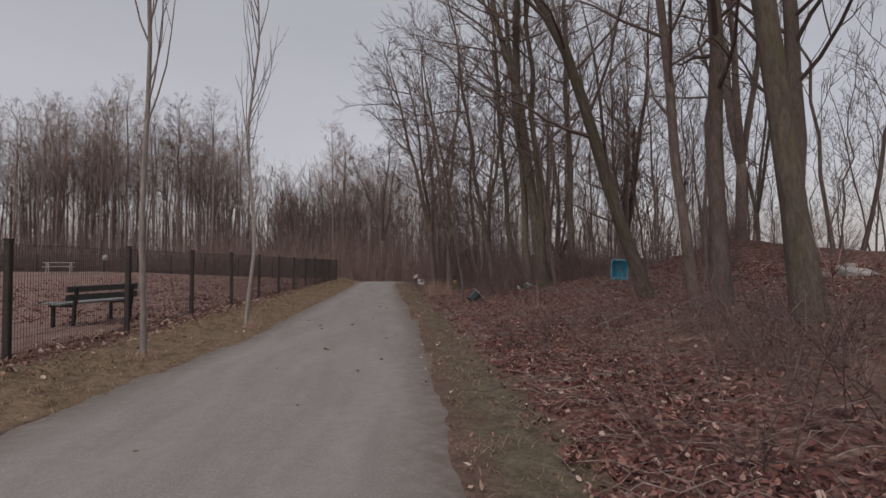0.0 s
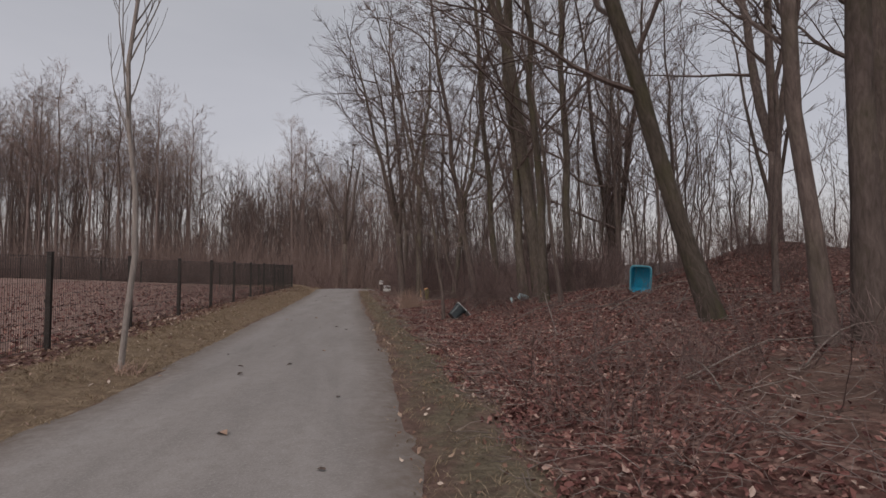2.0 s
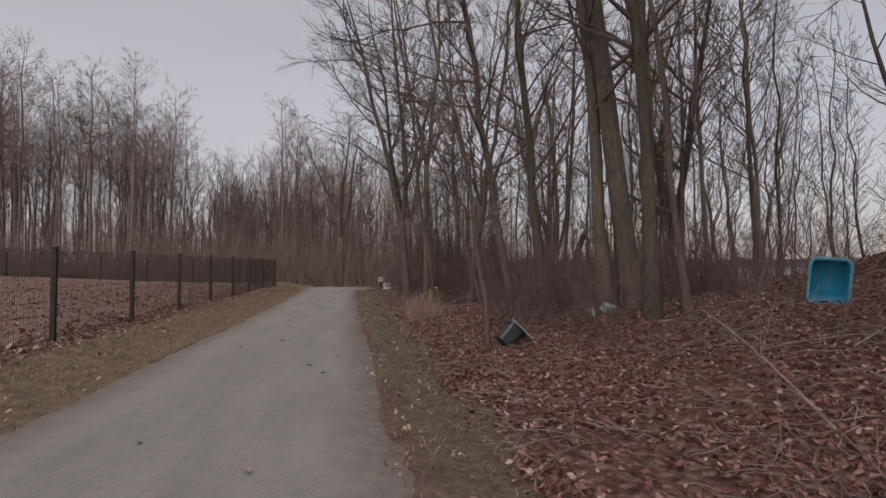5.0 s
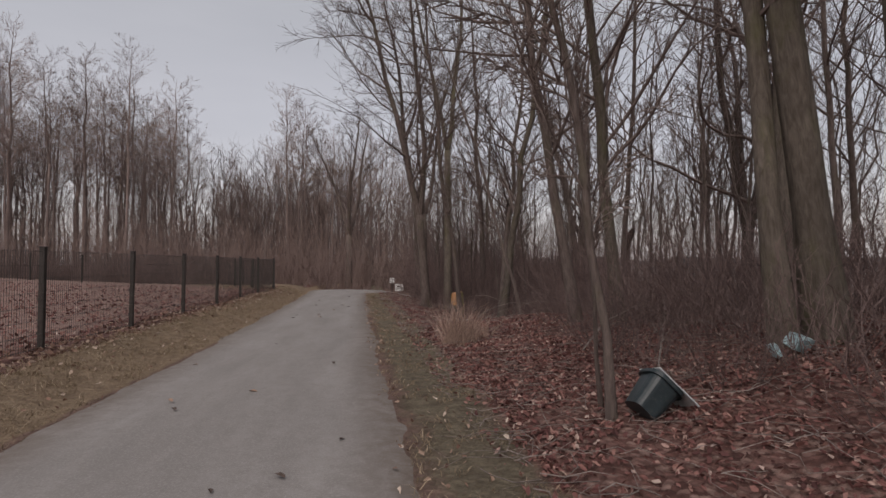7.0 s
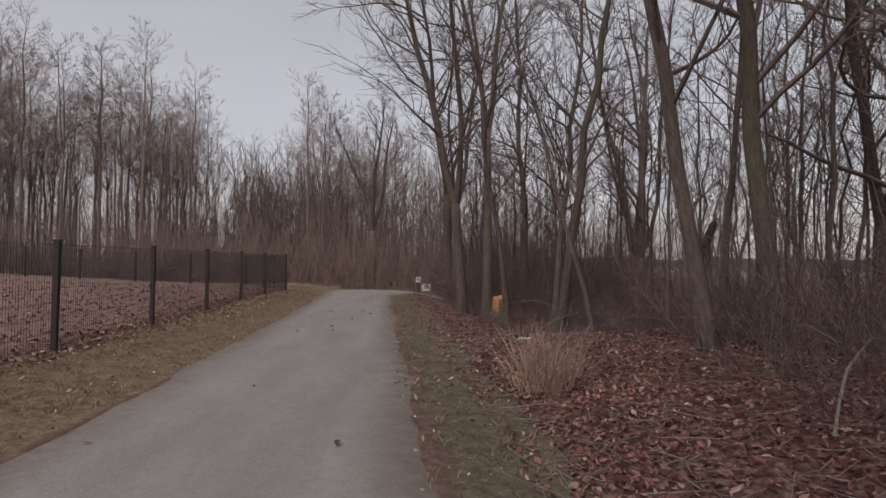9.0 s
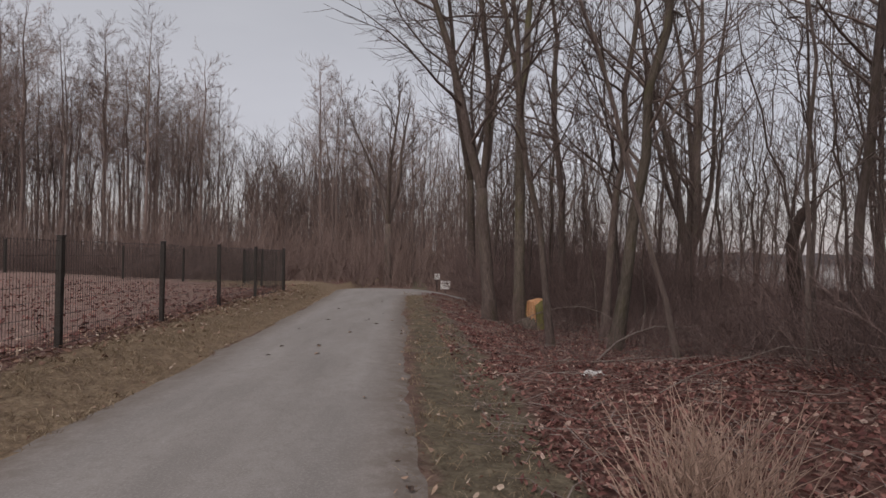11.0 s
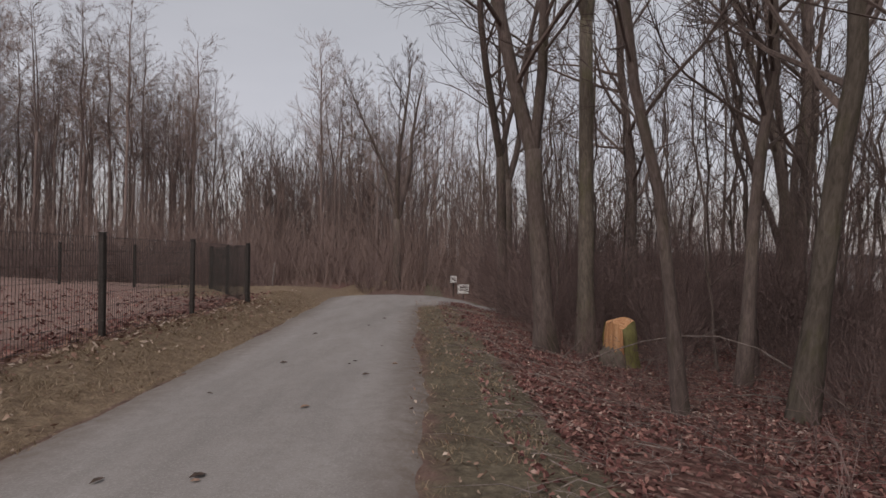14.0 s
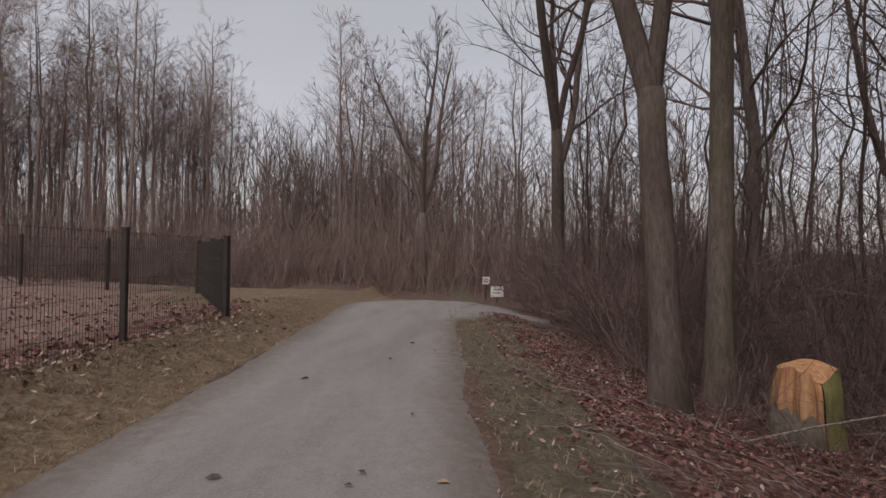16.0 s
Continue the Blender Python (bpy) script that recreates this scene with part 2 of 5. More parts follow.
def tree_meshes(seed, height, radius, first=0.4, limbs=22, subs=7, twigs=5, forks=1, fork_at=0.4, lean=(0, 0), spread=0.22,
                sides=9, twig_r=0.007, bark=None, twig_mat=None, droop=0.10, limb_sides=5, wig=0.05, angle=(0.45, 0.95), buttress=1.35, fine=False, top_taper=0.7, limb_max=0.06, reach=None, sub_len=1.0, crooked=0.2, limb_wob=0.16, stem_wob=0.12, bow=1.0):
    """Trunk mesh and crown mesh of a bare tree that stands at the origin."""
    rng = random.Random(seed)
    TV, TF, CV, CF = [], [], [], []
    segs = 12
    stems = []
    top = Vector((lean[0], lean[1], height))
    if forks == 1:
        pts = [Vector((0, 0, -0.35))]
        for i in range(1, segs + 1):
            t = i / segs
            pts.append(Vector((lean[0] * t ** bow, lean[1] * t ** bow, height * t)) + Vector((rng.uniform(-1, 1), rng.uniform(-1, 1), 0)) * wig * height * 0.12 * (0.4 + t))
        rad = [radius * (buttress if i == 0 else (1 - i / segs) ** 0.75 * 0.95 + 0.05) for i in range(segs + 1)]
        tube(TV, TF, pts, rad, sides)
        stems.append((pts, rad, first))
    else:
        h = height * fork_at
        low = [Vector((0, 0, -0.35))]
        for i in range(1, 6):
            t = i / 5
            low.append(Vector((lean[0] * t * fork_at, lean[1] * t * fork_at, h * t)) + Vector((rng.uniform(-1, 1), rng.uniform(-1, 1), 0)) * 0.03 * t)
        tube(TV, TF, low, [radius * buttress] + [radius * (1 - 0.22 * t / 5) for t in range(1, 6)], sides)
        a0 = rng.uniform(0, 6.28)
        for k in range(forks):
            a = a0 + 6.283 * k / forks + rng.uniform(-0.4, 0.4)
            lean_k = rng.uniform(0.16, 0.34)
            way = Vector((math.cos(a) * lean_k, math.sin(a) * lean_k, 1))
            pts = grown(rng, low[-1] - Vector((0, 0, 0.12)), way, (height - h) * rng.uniform(0.85, 1.05), 9, stem_wob, 0.06)
            r0 = radius * 0.78 * (0.95 if k == 0 else rng.uniform(0.6, 0.85))
            rad = [r0 * ((1 - i / 9) ** 0.8 * 0.95 + 0.05) for i in range(10)]
            tube(TV, TF, pts, rad, sides - 2)
            stems.append((pts, rad, max(0.1, (first - fork_at) / (1 - fork_at))))
    if reach:
        # long arching limbs towards one side
        pts, rad, f0 = stems[0]
        for j in range(reach[2]):
            t = reach[4] + 0.4 * (j + rng.random()) / reach[2]
            p, d = along(pts, t)
            way = Vector((reach[0] + rng.uniform(-0.5, 0.5), reach[1] + rng.uniform(-0.5, 0.5), rng.uniform(0.35, 0.9)))
            size = reach[3] * rng.uniform(0.75, 1.1)
            lp = grown(rng, p, way, size, 9, 0.3, -0.01)
            tube(CV, CF, lp, [reach[5] * (1 - 0.095 * i) for i in range(10)], 5)
            for s in range(13):
                ts = 0.2 + 0.79 * (s + rng.random()) / 13
                sp, sd = along(lp, min(0.99, ts))
                ssz = size * rng.uniform(0.16, 0.34)
                sub = grown(rng, sp, side_way(rng, sd, rng.uniform(0.4, 1.0)), ssz, 4, 0.18, 0.03)
                tube(CV, CF, sub, [0.016, 0.013, 0.011, 0.008, 0.005], 3)
                for w in range(8):
                    tp, td = along(sub, rng.uniform(0.2, 0.98))
                    tube(CV, CF, grown(rng, tp, side_way(rng, td, rng.uniform(0.35, 0.9)), ssz * rng.uniform(0.25, 0.6), 2, 0.2, 0.02), [0.007, 0.005, 0.003], 3)
    for pts, rad, f0 in stems:
        count = max(4, int(limbs / len(stems)))
        for j in range(count):
            t = f0 + (0.97 - f0) * ((j + rng.random() * 0.8) / count)
            p, d = along(pts, t)
            rr = rad[min(int(t * (len(rad) - 1)), len(rad) - 1)]
            size = height * spread * (1.05 - top_taper * ((t - f0) / (1 - f0))) * rng.uniform(0.6, 1.15)
            way = side_way(rng, d, rng.uniform(*angle))
            if way.z < 0.05:
                way.z = rng.uniform(0.05, 0.4)
            lp = grown(rng, p, way, size, 6, limb_wob, droop)
            lr = min(limb_max, max(twig_r * 1.6, rr * rng.uniform(0.28, 0.48)))
            tube(CV, CF, lp, [lr * (1 - 0.82 * i / 6) for i in range(7)], limb_sides)
            for s in range(subs):
                ts = 0.2 + 0.8 * (s + rng.random()) / subs
                sp, sd = along(lp, min(0.99, ts))
                ssz = size * rng.uniform(0.25, 0.5) * (1.1 - 0.5 * ts) * sub_len
                sub = grown(rng, sp, side_way(rng, sd, rng.uniform(0.4, 0.9)), ssz, 3, crooked, droop * 0.9)
                sr = max(twig_r * 1.2, lr * 0.38 * (1.1 - 0.6 * ts))
                tube(CV, CF, sub, [sr, sr * 0.8, sr * 0.6, sr * 0.35], 3)
                for w in range(twigs):
                    tp, td = along(sub, rng.uniform(0.25, 0.98))
                    tl = ssz * rng.uniform(0.3, 0.65)
                    tw = grown(rng, tp, side_way(rng, td, rng.uniform(0.35, 0.8)), tl, 2 if fine else 1, 0.2, 0.08)
                    tube(CV, CF, tw, [twig_r, twig_r * 0.75, twig_r * 0.4] if fine else [twig_r, twig_r * 0.4], 3)
    return mesh_of("trunk", TV, TF, bark or BARK, True), mesh_of("crown", CV, CF, twig_mat or TWIG)


def tree(meshes, x, y, rz=0.0, s=1.0, label="bare tree", group="", tilt=(0, 0), name="tree", z=None):
    t = thing(name, pose(x, y, land(x, y) if z is None else z, tilt[0], tilt[1]) @ pose(0, 0, 0, 0, 0, rz) @ Matrix.Diagonal((s, s, s, 1)), label, "tree", group)
    part("trunk", meshes[0], None, t)
    part("crown", meshes[1], None, t)
    return t

# ---- ground ----
def axis_steps(stops):
    out = []
    for a, b, step in stops:
        k = max(1, round((b - a) / step))
        out += [a + (b - a) * i / k for i in range(k)]
    return out + [stops[-1][1]]


def ground_material():
    m, n, l, b = material("woodland_ground", 0.97, 0, 0.1)
    v = mapped(n, l)
    at = n.new("ShaderNodeAttribute")
    at.attribute_name = "zone"
    sp = n.new("ShaderNodeSeparateColor")
    l.new(at.outputs["Color"], sp.inputs[0])
    edge = noise_tex(n, l, v, 2.3, 5, 0.7)
    fine = noise_tex(n, l, v, 38, 4, 0.7)
    # leaf litter: small cells of many browns
    vo = n.new("ShaderNodeTexVoronoi")
    vo.inputs["Scale"].default_value = 16
    vo.inputs["Randomness"].default_value = 1.0
    l.new(mix(n, l, 0.06, v, fine, "ADD"), vo.inputs["Vector"])
    hue = n.new("ShaderNodeSeparateColor")
    l.new(vo.outputs["Color"], hue.inputs[0])
    leaf = ramp_of(n, l, hue.outputs[0], [(0.0, (0.085, 0.043, 0.038)), (0.35, (0.175, 0.088, 0.075)), (0.7, (0.245, 0.14, 0.12)), (1.0, (0.34, 0.23, 0.195))])
    leaf = mix(n, l, clamp_range(n, l, vo.outputs["Distance"], 0.2, 0.7, 0, 0.6), leaf, (0.085, 0.05, 0.043))
    # dry grass
    g1 = noise_tex(n, l, mapped(n, l, (1, 1, 1)), 5, 6, 0.75)
    grass = ramp_of(n, l, g1, [(0.28, (0.145, 0.10, 0.072)), (0.5, (0.24, 0.175, 0.12)), (0.72, (0.34, 0.262, 0.18))])
    olive = ramp_of(n, l, g1, [(0.28, (0.089, 0.072, 0.055)), (0.5, (0.156, 0.13, 0.094)), (0.72, (0.228, 0.19, 0.138))])
    grass = mix(n, l, at.outputs["Alpha"], grass, olive)
    grass = mix(n, l, clamp_range(n, l, fine, 0.45, 0.7, 0, 0.5), grass, (0.10, 0.072, 0.05))
    # trodden soil of the field, strewn with leaves
    s1 = noise_tex(n, l, v, 3.1, 6, 0.75)
    soil = ramp_of(n, l, s1, [(0.3, (0.19, 0.12, 0.105)), (0.55, (0.31, 0.205, 0.178)), (0.75, (0.41, 0.30, 0.265))])
    soil = mix(n, l, clamp_range(n, l, fine, 0.48, 0.62, 0, 0.55), soil, (0.075, 0.048, 0.042))
    soil = mix(n, l, clamp_range(n, l, hue.outputs[1], 0.82, 0.9, 0, 0.7), soil, (0.29, 0.22, 0.185))
    floor_c = ramp_of(n, l, s1, [(0.3, (0.10, 0.066, 0.055)), (0.7, (0.22, 0.145, 0.12))])

    def zone(sock, a, c):
        ma = n.new("ShaderNodeMath")
        ma.operation = "ADD"
        l.new(sock, ma.inputs[0])
        l.new(clamp_range(n, l, edge, 0.25, 0.75, -0.3, 0.3), ma.inputs[1])
        return clamp_range(n, l, ma.outputs[0], a, c)

    col = mix(n, l, zone(sp.outputs[2], 0.35, 0.65), floor_c, soil)
    col = mix(n, l, zone(sp.outputs[0], 0.35, 0.65), col, leaf)
    col = mix(n, l, zone(sp.outputs[1], 0.35, 0.65), col, grass)
    l.new(col, b.inputs["Base Color"])
    hsum = n.new("ShaderNodeMath")
    hsum.operation = "ADD"
    l.new(fine, hsum.inputs[0])
    l.new(vo.outputs["Distance"], hsum.inputs[1])
    bump(n, l, b, hsum.outputs[0], 0.8, 0.04)
    return m


GROUND = ground_material()


def build_ground():
    xs = axis_steps([(-700, -120, 60), (-120, -40, 8), (-40, -9, 1.2), (-9, 9, 0.22), (9, 20, 0.6), (20, 60, 2), (60, 140, 10), (140, 900, 80)])
    ys = axis_steps([(-400, -60, 40), (-60, -12, 3), (-12, -7, 0.5), (-7, 38, 0.24), (38, 60, 0.9), (60, 120, 5), (120, 900, 60)])
    def sheet(x, y):
        sunk = curve_at(LEFT_EDGE, y) + 0.12 < x < curve_at(RIGHT_EDGE, y) - 0.1 and -30 < y < 39
        return land(x, y) - (0.08 if sunk else 0)

    verts = [(x, y, sheet(x, y)) for y in ys for x in xs]
    nx = len(xs)
    faces = [(j * nx + i, j * nx + i + 1, (j + 1) * nx + i + 1, (j + 1) * nx + i) for j in range(len(ys) - 1) for i in range(nx - 1)]
    me = mesh_of("ground", verts, faces, GROUND, True)
    ca = me.color_attributes.new("zone", "FLOAT_COLOR", "POINT")
    vals = np.zeros((len(verts), 4), dtype=np.float32)
    for k, (x, y, z) in enumerate(verts):
        xr, xl = curve_at(RIGHT_EDGE, y), curve_at(LEFT_EDGE, y)
        r = g = s = 0.0
        mossy = 1.0 if x > (xr + xl) / 2 else 0.0
        if x > xr:
            d = x - xr
            wide = 0.75 + 0.35 * sstep(6, 22, y)
            g = (0.7 - 0.06 * sstep(-2, 2, y) + 0.2 * sstep(8, 14, y)) * (1 - sstep(wide, wide + 0.5, d)) * (0.45 + 0.55 * sstep(0.1, 0.4, d))
            r = max(0.3, sstep(wide - 0.1, wide + 0.4, d)) * (1 - sstep(14, 24, d))
            r *= 1 - 0.6 * sstep(30, 40, y)
            if y < 3:
                r *= 1 - 0.7 * sstep(2.4, 3.4, d) * (1 - sstep(6, 7.5, d)) * (1 - sstep(1, 3, y))
        elif x < xl:
            d = xl - x
            g = 1 - sstep(1.15, 1.7, d)
            r = sstep(0.9, 1.4, d) * (1 - sstep(1.9, 3.2, d)) * 0.75
            s = sstep(1.6, 2.6, d) * (1 - sstep(40, 48, y))
        if y > 31 and x < 2:
            g = max(g, 0.85 * sstep(31, 34, y) * (1 - sstep(41, 47, y)) * sstep(-9.5, -7.5, x - (0 if y < 36 else -2)))
        vals[k] = (r, g, s, mossy)
    ca.data.foreach_set("color", vals.ravel())
    tagged(new("ground", me), "leaf-strewn winter woodland ground with dry grass verges", "ground", kind="structure")


build_ground()


def path_material():
    m, n, l, b = material("trodden_gravel", 0.93, 0, 0.2)
    v = mapped(n, l)
    a = noise_tex(n, l, mapped(n, l, (1.6, 0.35, 1)), 1.2, 5, 0.6)
    f = noise_tex(n, l, v, 55, 4, 0.8)
    g = noise_tex(n, l, v, 7, 5, 0.7)
    col = ramp_of(n, l, a, [(0.3, (0.205, 0.187, 0.178)), (0.7, (0.287, 0.264, 0.252))])
    col = mix(n, l, clamp_range(n, l, g, 0.42, 0.72, 0, 0.65), col, (0.203, 0.184, 0.174))
    col = mix(n, l, clamp_range(n, l, f, 0.5, 0.72, 0, 0.5), col, (0.42, 0.40, 0.38))
    col = mix(n, l, clamp_range(n, l, f, 0.42, 0.3, 0, 0.5), col, (0.16, 0.14, 0.13))
    at = n.new("ShaderNodeAttribute")
    at.attribute_name = "rim"
    col = mix(n, l, mix(n, l, 1.0, at.outputs["Fac"], clamp_range(n, l, g, 0.25, 0.6, 0.25, 1.0), "MULTIPLY"), col, (0.145, 0.115, 0.096))
    l.new(col, b.inputs["Base Color"])
    bump(n, l, b, f, 0.35, 0.008)
    return m


PATH_MAT = path_material()


def build_path():
    rows_y = axis_steps([(-30, -7, 0.6), (-7, 37, 0.12), (37, 40.5, 0.12)])
    cols = 26
    V, F, rim = [], [], []
    for y in rows_y:
        xr, xl = curve_at(RIGHT_EDGE, y), curve_at(LEFT_EDGE, y)
        xr += 0.2 + 2.2 * sstep(33.0, 36.5, y) + 0.10 * noise.noise((y * 0.8, 3.1, 0)) + 0.06 * noise.noise((y * 3.5, 8.1, 0))
        xl += -0.16 + 0.10 * noise.noise((y * 0.8, 13.1, 0)) + 0.06 * noise.noise((y * 3.3, 18.1, 0)) + 2.2 * sstep(37, 40.5, y)
        for i in range(cols + 1):
            t = i / cols
            x = xl + (xr - xl) * t
            e = min(t, 1 - t) * (xr - xl)
            wear = 0.012 * noise.noise((x * 1.5, y * 0.4, 2.2)) - 0.018 * math.exp(-((x - (xl + xr) / 2 - 0.75) / 0.28) ** 2) - 0.018 * math.exp(-((x - (xl + xr) / 2 + 0.75) / 0.28) ** 2)
            V.append((x, y, land(x, y, False) + 0.02 + wear - 0.035 * (1 - sstep(0, 0.3, e))))
            rim.append(1 - sstep(0.05, 0.75, e))
    for j in range(len(rows_y) - 1):
        for i in range(cols):
            a = j * (cols + 1) + i
            F.append((a, a + 1, a + cols + 2, a + cols + 1))
    # the branch that leaves to the right
    base = len(V)
    bx = axis_steps([(0.3, 16, 0.3)])
    for x in bx:
        for i in range(9):
            t = i / 8
            y = 35.0 + 0.05 * x + 2.6 * t + 0.12 * noise.noise((x, t * 4, 5))
            e = min(t, 1 - t) * 2.6
            V.append((x, y, land(x, y, False) + 0.02 - 0.035 * (1 - sstep(0, 0.3, e)) - 0.05 * (1 - sstep(0.3, 1.5, x))))
            rim.append(1 - sstep(0.02, 0.4, e))
    for j in range(len(bx) - 1):
        for i in range(8):
            a = base + j * 9 + i
            F.append((a, a + 9, a + 10, a + 1))
    me = mesh_of("path", V, F, PATH_MAT, True)
    at = me.attributes.new("rim", "FLOAT", "POINT")
    at.data.foreach_set("value", rim)
    tagged(new("path", me), "pale grey trodden gravel footpath with worn tracks", "path", kind="structure")


build_path()

# lake beyond the wood, and its far shore
wm, wmn, wml, wmb = material("lake_water", 0.08, 0, 0.5)
wmb.inputs["Base Color"].default_value = (0.05, 0.06, 0.065, 1)
bump(wmn, wml, wmb, noise_tex(wmn, wml, mapped(wmn, wml), 1.5, 3), 0.15, 0.05)
tagged(new("water", mesh_of("water", [(40, -400, -1.55), (900, -400, -1.55), (900, 900, -1.55), (40, 900, -1.55)], [(0, 1, 2, 3)], wm)),
       "pale still lake seen through the trees", "lake", kind="structure")
SHORE = plain("far_shore", (0.13, 0.115, 0.12), 0.95, 0, 0.3, 0.05, 0.0)
V, F = [], []
for k in range(161):
    a = radians(-75 + 150 * k / 160)
    h = 7 + 5 * noise.noise((k * 0.21, 0, 0)) + 2.5 * noise.noise((k * 0.9, 0, 3))
    for z in (-3, h):
        V.append((640 * math.cos(a), 640 * math.sin(a), z))
    if k:
        F.append((2 * k - 2, 2 * k, 2 * k + 1, 2 * k - 1))
tagged(new("backdrop", mesh_of("backdrop", V, F, SHORE)), "distant wooded far shore of the lake", "far shore", kind="structure")

# ---- fence ----
POST = plain("post_paint", (0.042, 0.034, 0.030), 0.6, 0.0, 0.35, 9, 0.2, (0.10, 0.075, 0.06), 0.4)
WIRE = plain("green_wire", (0.050, 0.044, 0.040), 0.6, 0.2, 0.2, 20, 0.0)
FENCE_H = 1.5
SPACING = 2.77


def post_mesh():
    bm = bmesh.new()
    box(bm, 0, 0, FENCE_H / 2 - 0.2, 0.075, 0.075, FENCE_H + 0.4, 0.009)
    box(bm, 0, 0, FENCE_H + 0.008, 0.088, 0.088, 0.02, 0.006)
    for z in (0.25, 0.75, 1.3):
        box(bm, -0.045, 0, z, 0.025, 0.03, 0.05, 0.003)
    me = bpy.data.meshes.new("post")
    bm.to_mesh(me)
    bm.free()
    me.materials.append(POST)
    return me


def panel_mesh(length):
    """Welded double-wire mesh panel along +y from the origin."""
    V, F = [], []

    def rod(a, b, r):
        a, b = Vector(a), Vector(b)
        tube(V, F, [a, b], [r, r], 4)

    k = int(length / 0.05)
    for i in range(k + 1):
        y = length * i / k
        rod((0, y, 0.04), (0, y, FENCE_H - 0.04), 0.0032)
    for j in range(8):
        z = 0.06 + (FENCE_H - 0.12) * j / 7
        for off in (-0.007, 0.007):
            rod((off, 0, z), (off, length, z), 0.0022)
    return mesh_of("mesh_panel", V, F, WIRE)


POST_ME, PANEL_ME = post_mesh(), panel_mesh(SPACING)


def fence_run(points, label):
    x0, y0 = points[0]
    f = thing("fence", pose(x0, y0, land(x0, y0, False)), label, "fence")
    for i, (x, y) in enumerate(points):
        p = part("post", POST_ME, None, f)
        z = land(x, y, False) - land(x0, y0, False)
        p.matrix_local = pose(x - x0, y - y0, z, random.uniform(-0.6, 0.6), random.uniform(-0.6, 0.6), random.uniform(-3, 3))
        if i + 1 < len(points):
            bx, by = points[i + 1]
            dz = land(bx, by, False) - land(x0, y0, False) - z
            d = math.hypot(bx - x, by - y)
            q = part("mesh_panel", PANEL_ME, None, f)
            yaw = math.degrees(math.atan2(-(bx - x), by - y))
            q.matrix_local = pose(x - x0, y - y0, z, 0, 0, yaw) @ pose(-0.052, 0, 0.0, math.degrees(math.atan2(dz, d))) @ Matrix.Diagonal((1, d / SPACING, 1, 1))


CORNER_Y = 30.63
fence_run([(FENCE_X + (0 if k else 0.1), CORNER_Y - SPACING * k) for k in range(15)], "dark mesh fence beside the footpath on square posts")
fence_run([(FENCE_X + 0.1 - 1.55 * k, CORNER_Y + 0.1 + 2.6 * k) for k in range(3)], "dark mesh fence turning away at the corner")
fence_run([(-7.8 - 2.77 * k, 35.75 + 0.25 * k) for k in range(14)], "dark mesh fence along the back of the field")

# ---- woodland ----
# far brush and twigs: near colours lightened for haze and the wood's shade
FAR_BRUSH = bark_material("paled_far_brush_bark", (0.165, 0.119, 0.105), (0.30, 0.22, 0.194))
TWIG_FAR = bark_material("paled_far_twig_bark", (0.20, 0.15, 0.133), (0.37, 0.283, 0.25))
NEAR = [
    tree_meshes(11, 17, 0.13, 0.30, 28, 7, 5, spread=0.25, angle=(0.6, 1.2), droop=0.05, limb_max=0.042, limb_wob=0.22, lean=(0.3, 0.2)),
    tree_meshes(12, 18, 0.16, 0.30, 28, 7, 5, spread=0.25, angle=(0.6, 1.2), droop=0.05, limb_max=0.042, limb_wob=0.22, lean=(-0.4, 0.1), bark=BARK_MOSSY),
    tree_meshes(13, 16, 0.09, 0.28, 26, 7, 5, spread=0.24, angle=(0.6, 1.25), droop=0.05, limb_max=0.042, limb_wob=0.22, lean=(0.5, -0.2)),
    tree_meshes(14, 18, 0.16, 0.33, 28, 7, 5, spread=0.25, angle=(0.5, 1.2), droop=0.05, limb_max=0.042, limb_wob=0.22, forks=2, fork_at=0.26, bark=BARK_MOSSY),
    tree_meshes(15, 17, 0.13, 0.3, 27, 7, 5, spread=0.25, angle=(0.5, 1.2), droop=0.05, limb_max=0.042, limb_wob=0.22, forks=3, fork_at=0.2),
    tree_meshes(16, 15, 0.09, 0.28, 24, 7, 5, lean=(0.2, 0.5)),
]
YOUNG = [tree_meshes(50 + k, 9 + k, 0.035 + 0.008 * k, 0.2, 15, 4, 4, sub_len=1.3, crooked=0.12, sides=4, limb_sides=3, lean=(0.6 - 0.4 * k, 0.3 * k - 0.4), spread=0.2, wig=0.12) for k in range(4)]
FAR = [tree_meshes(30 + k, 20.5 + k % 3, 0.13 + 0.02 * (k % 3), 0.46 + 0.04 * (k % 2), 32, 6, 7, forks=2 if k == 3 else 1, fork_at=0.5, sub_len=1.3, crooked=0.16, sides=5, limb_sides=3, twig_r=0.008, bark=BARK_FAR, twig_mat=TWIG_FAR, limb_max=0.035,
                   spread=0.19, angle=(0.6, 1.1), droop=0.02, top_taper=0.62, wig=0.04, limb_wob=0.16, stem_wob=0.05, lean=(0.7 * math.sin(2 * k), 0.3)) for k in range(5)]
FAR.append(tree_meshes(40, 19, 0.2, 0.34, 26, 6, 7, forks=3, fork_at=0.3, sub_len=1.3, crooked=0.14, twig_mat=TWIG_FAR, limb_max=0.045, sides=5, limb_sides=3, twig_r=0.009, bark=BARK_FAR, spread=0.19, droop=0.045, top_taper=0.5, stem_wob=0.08))


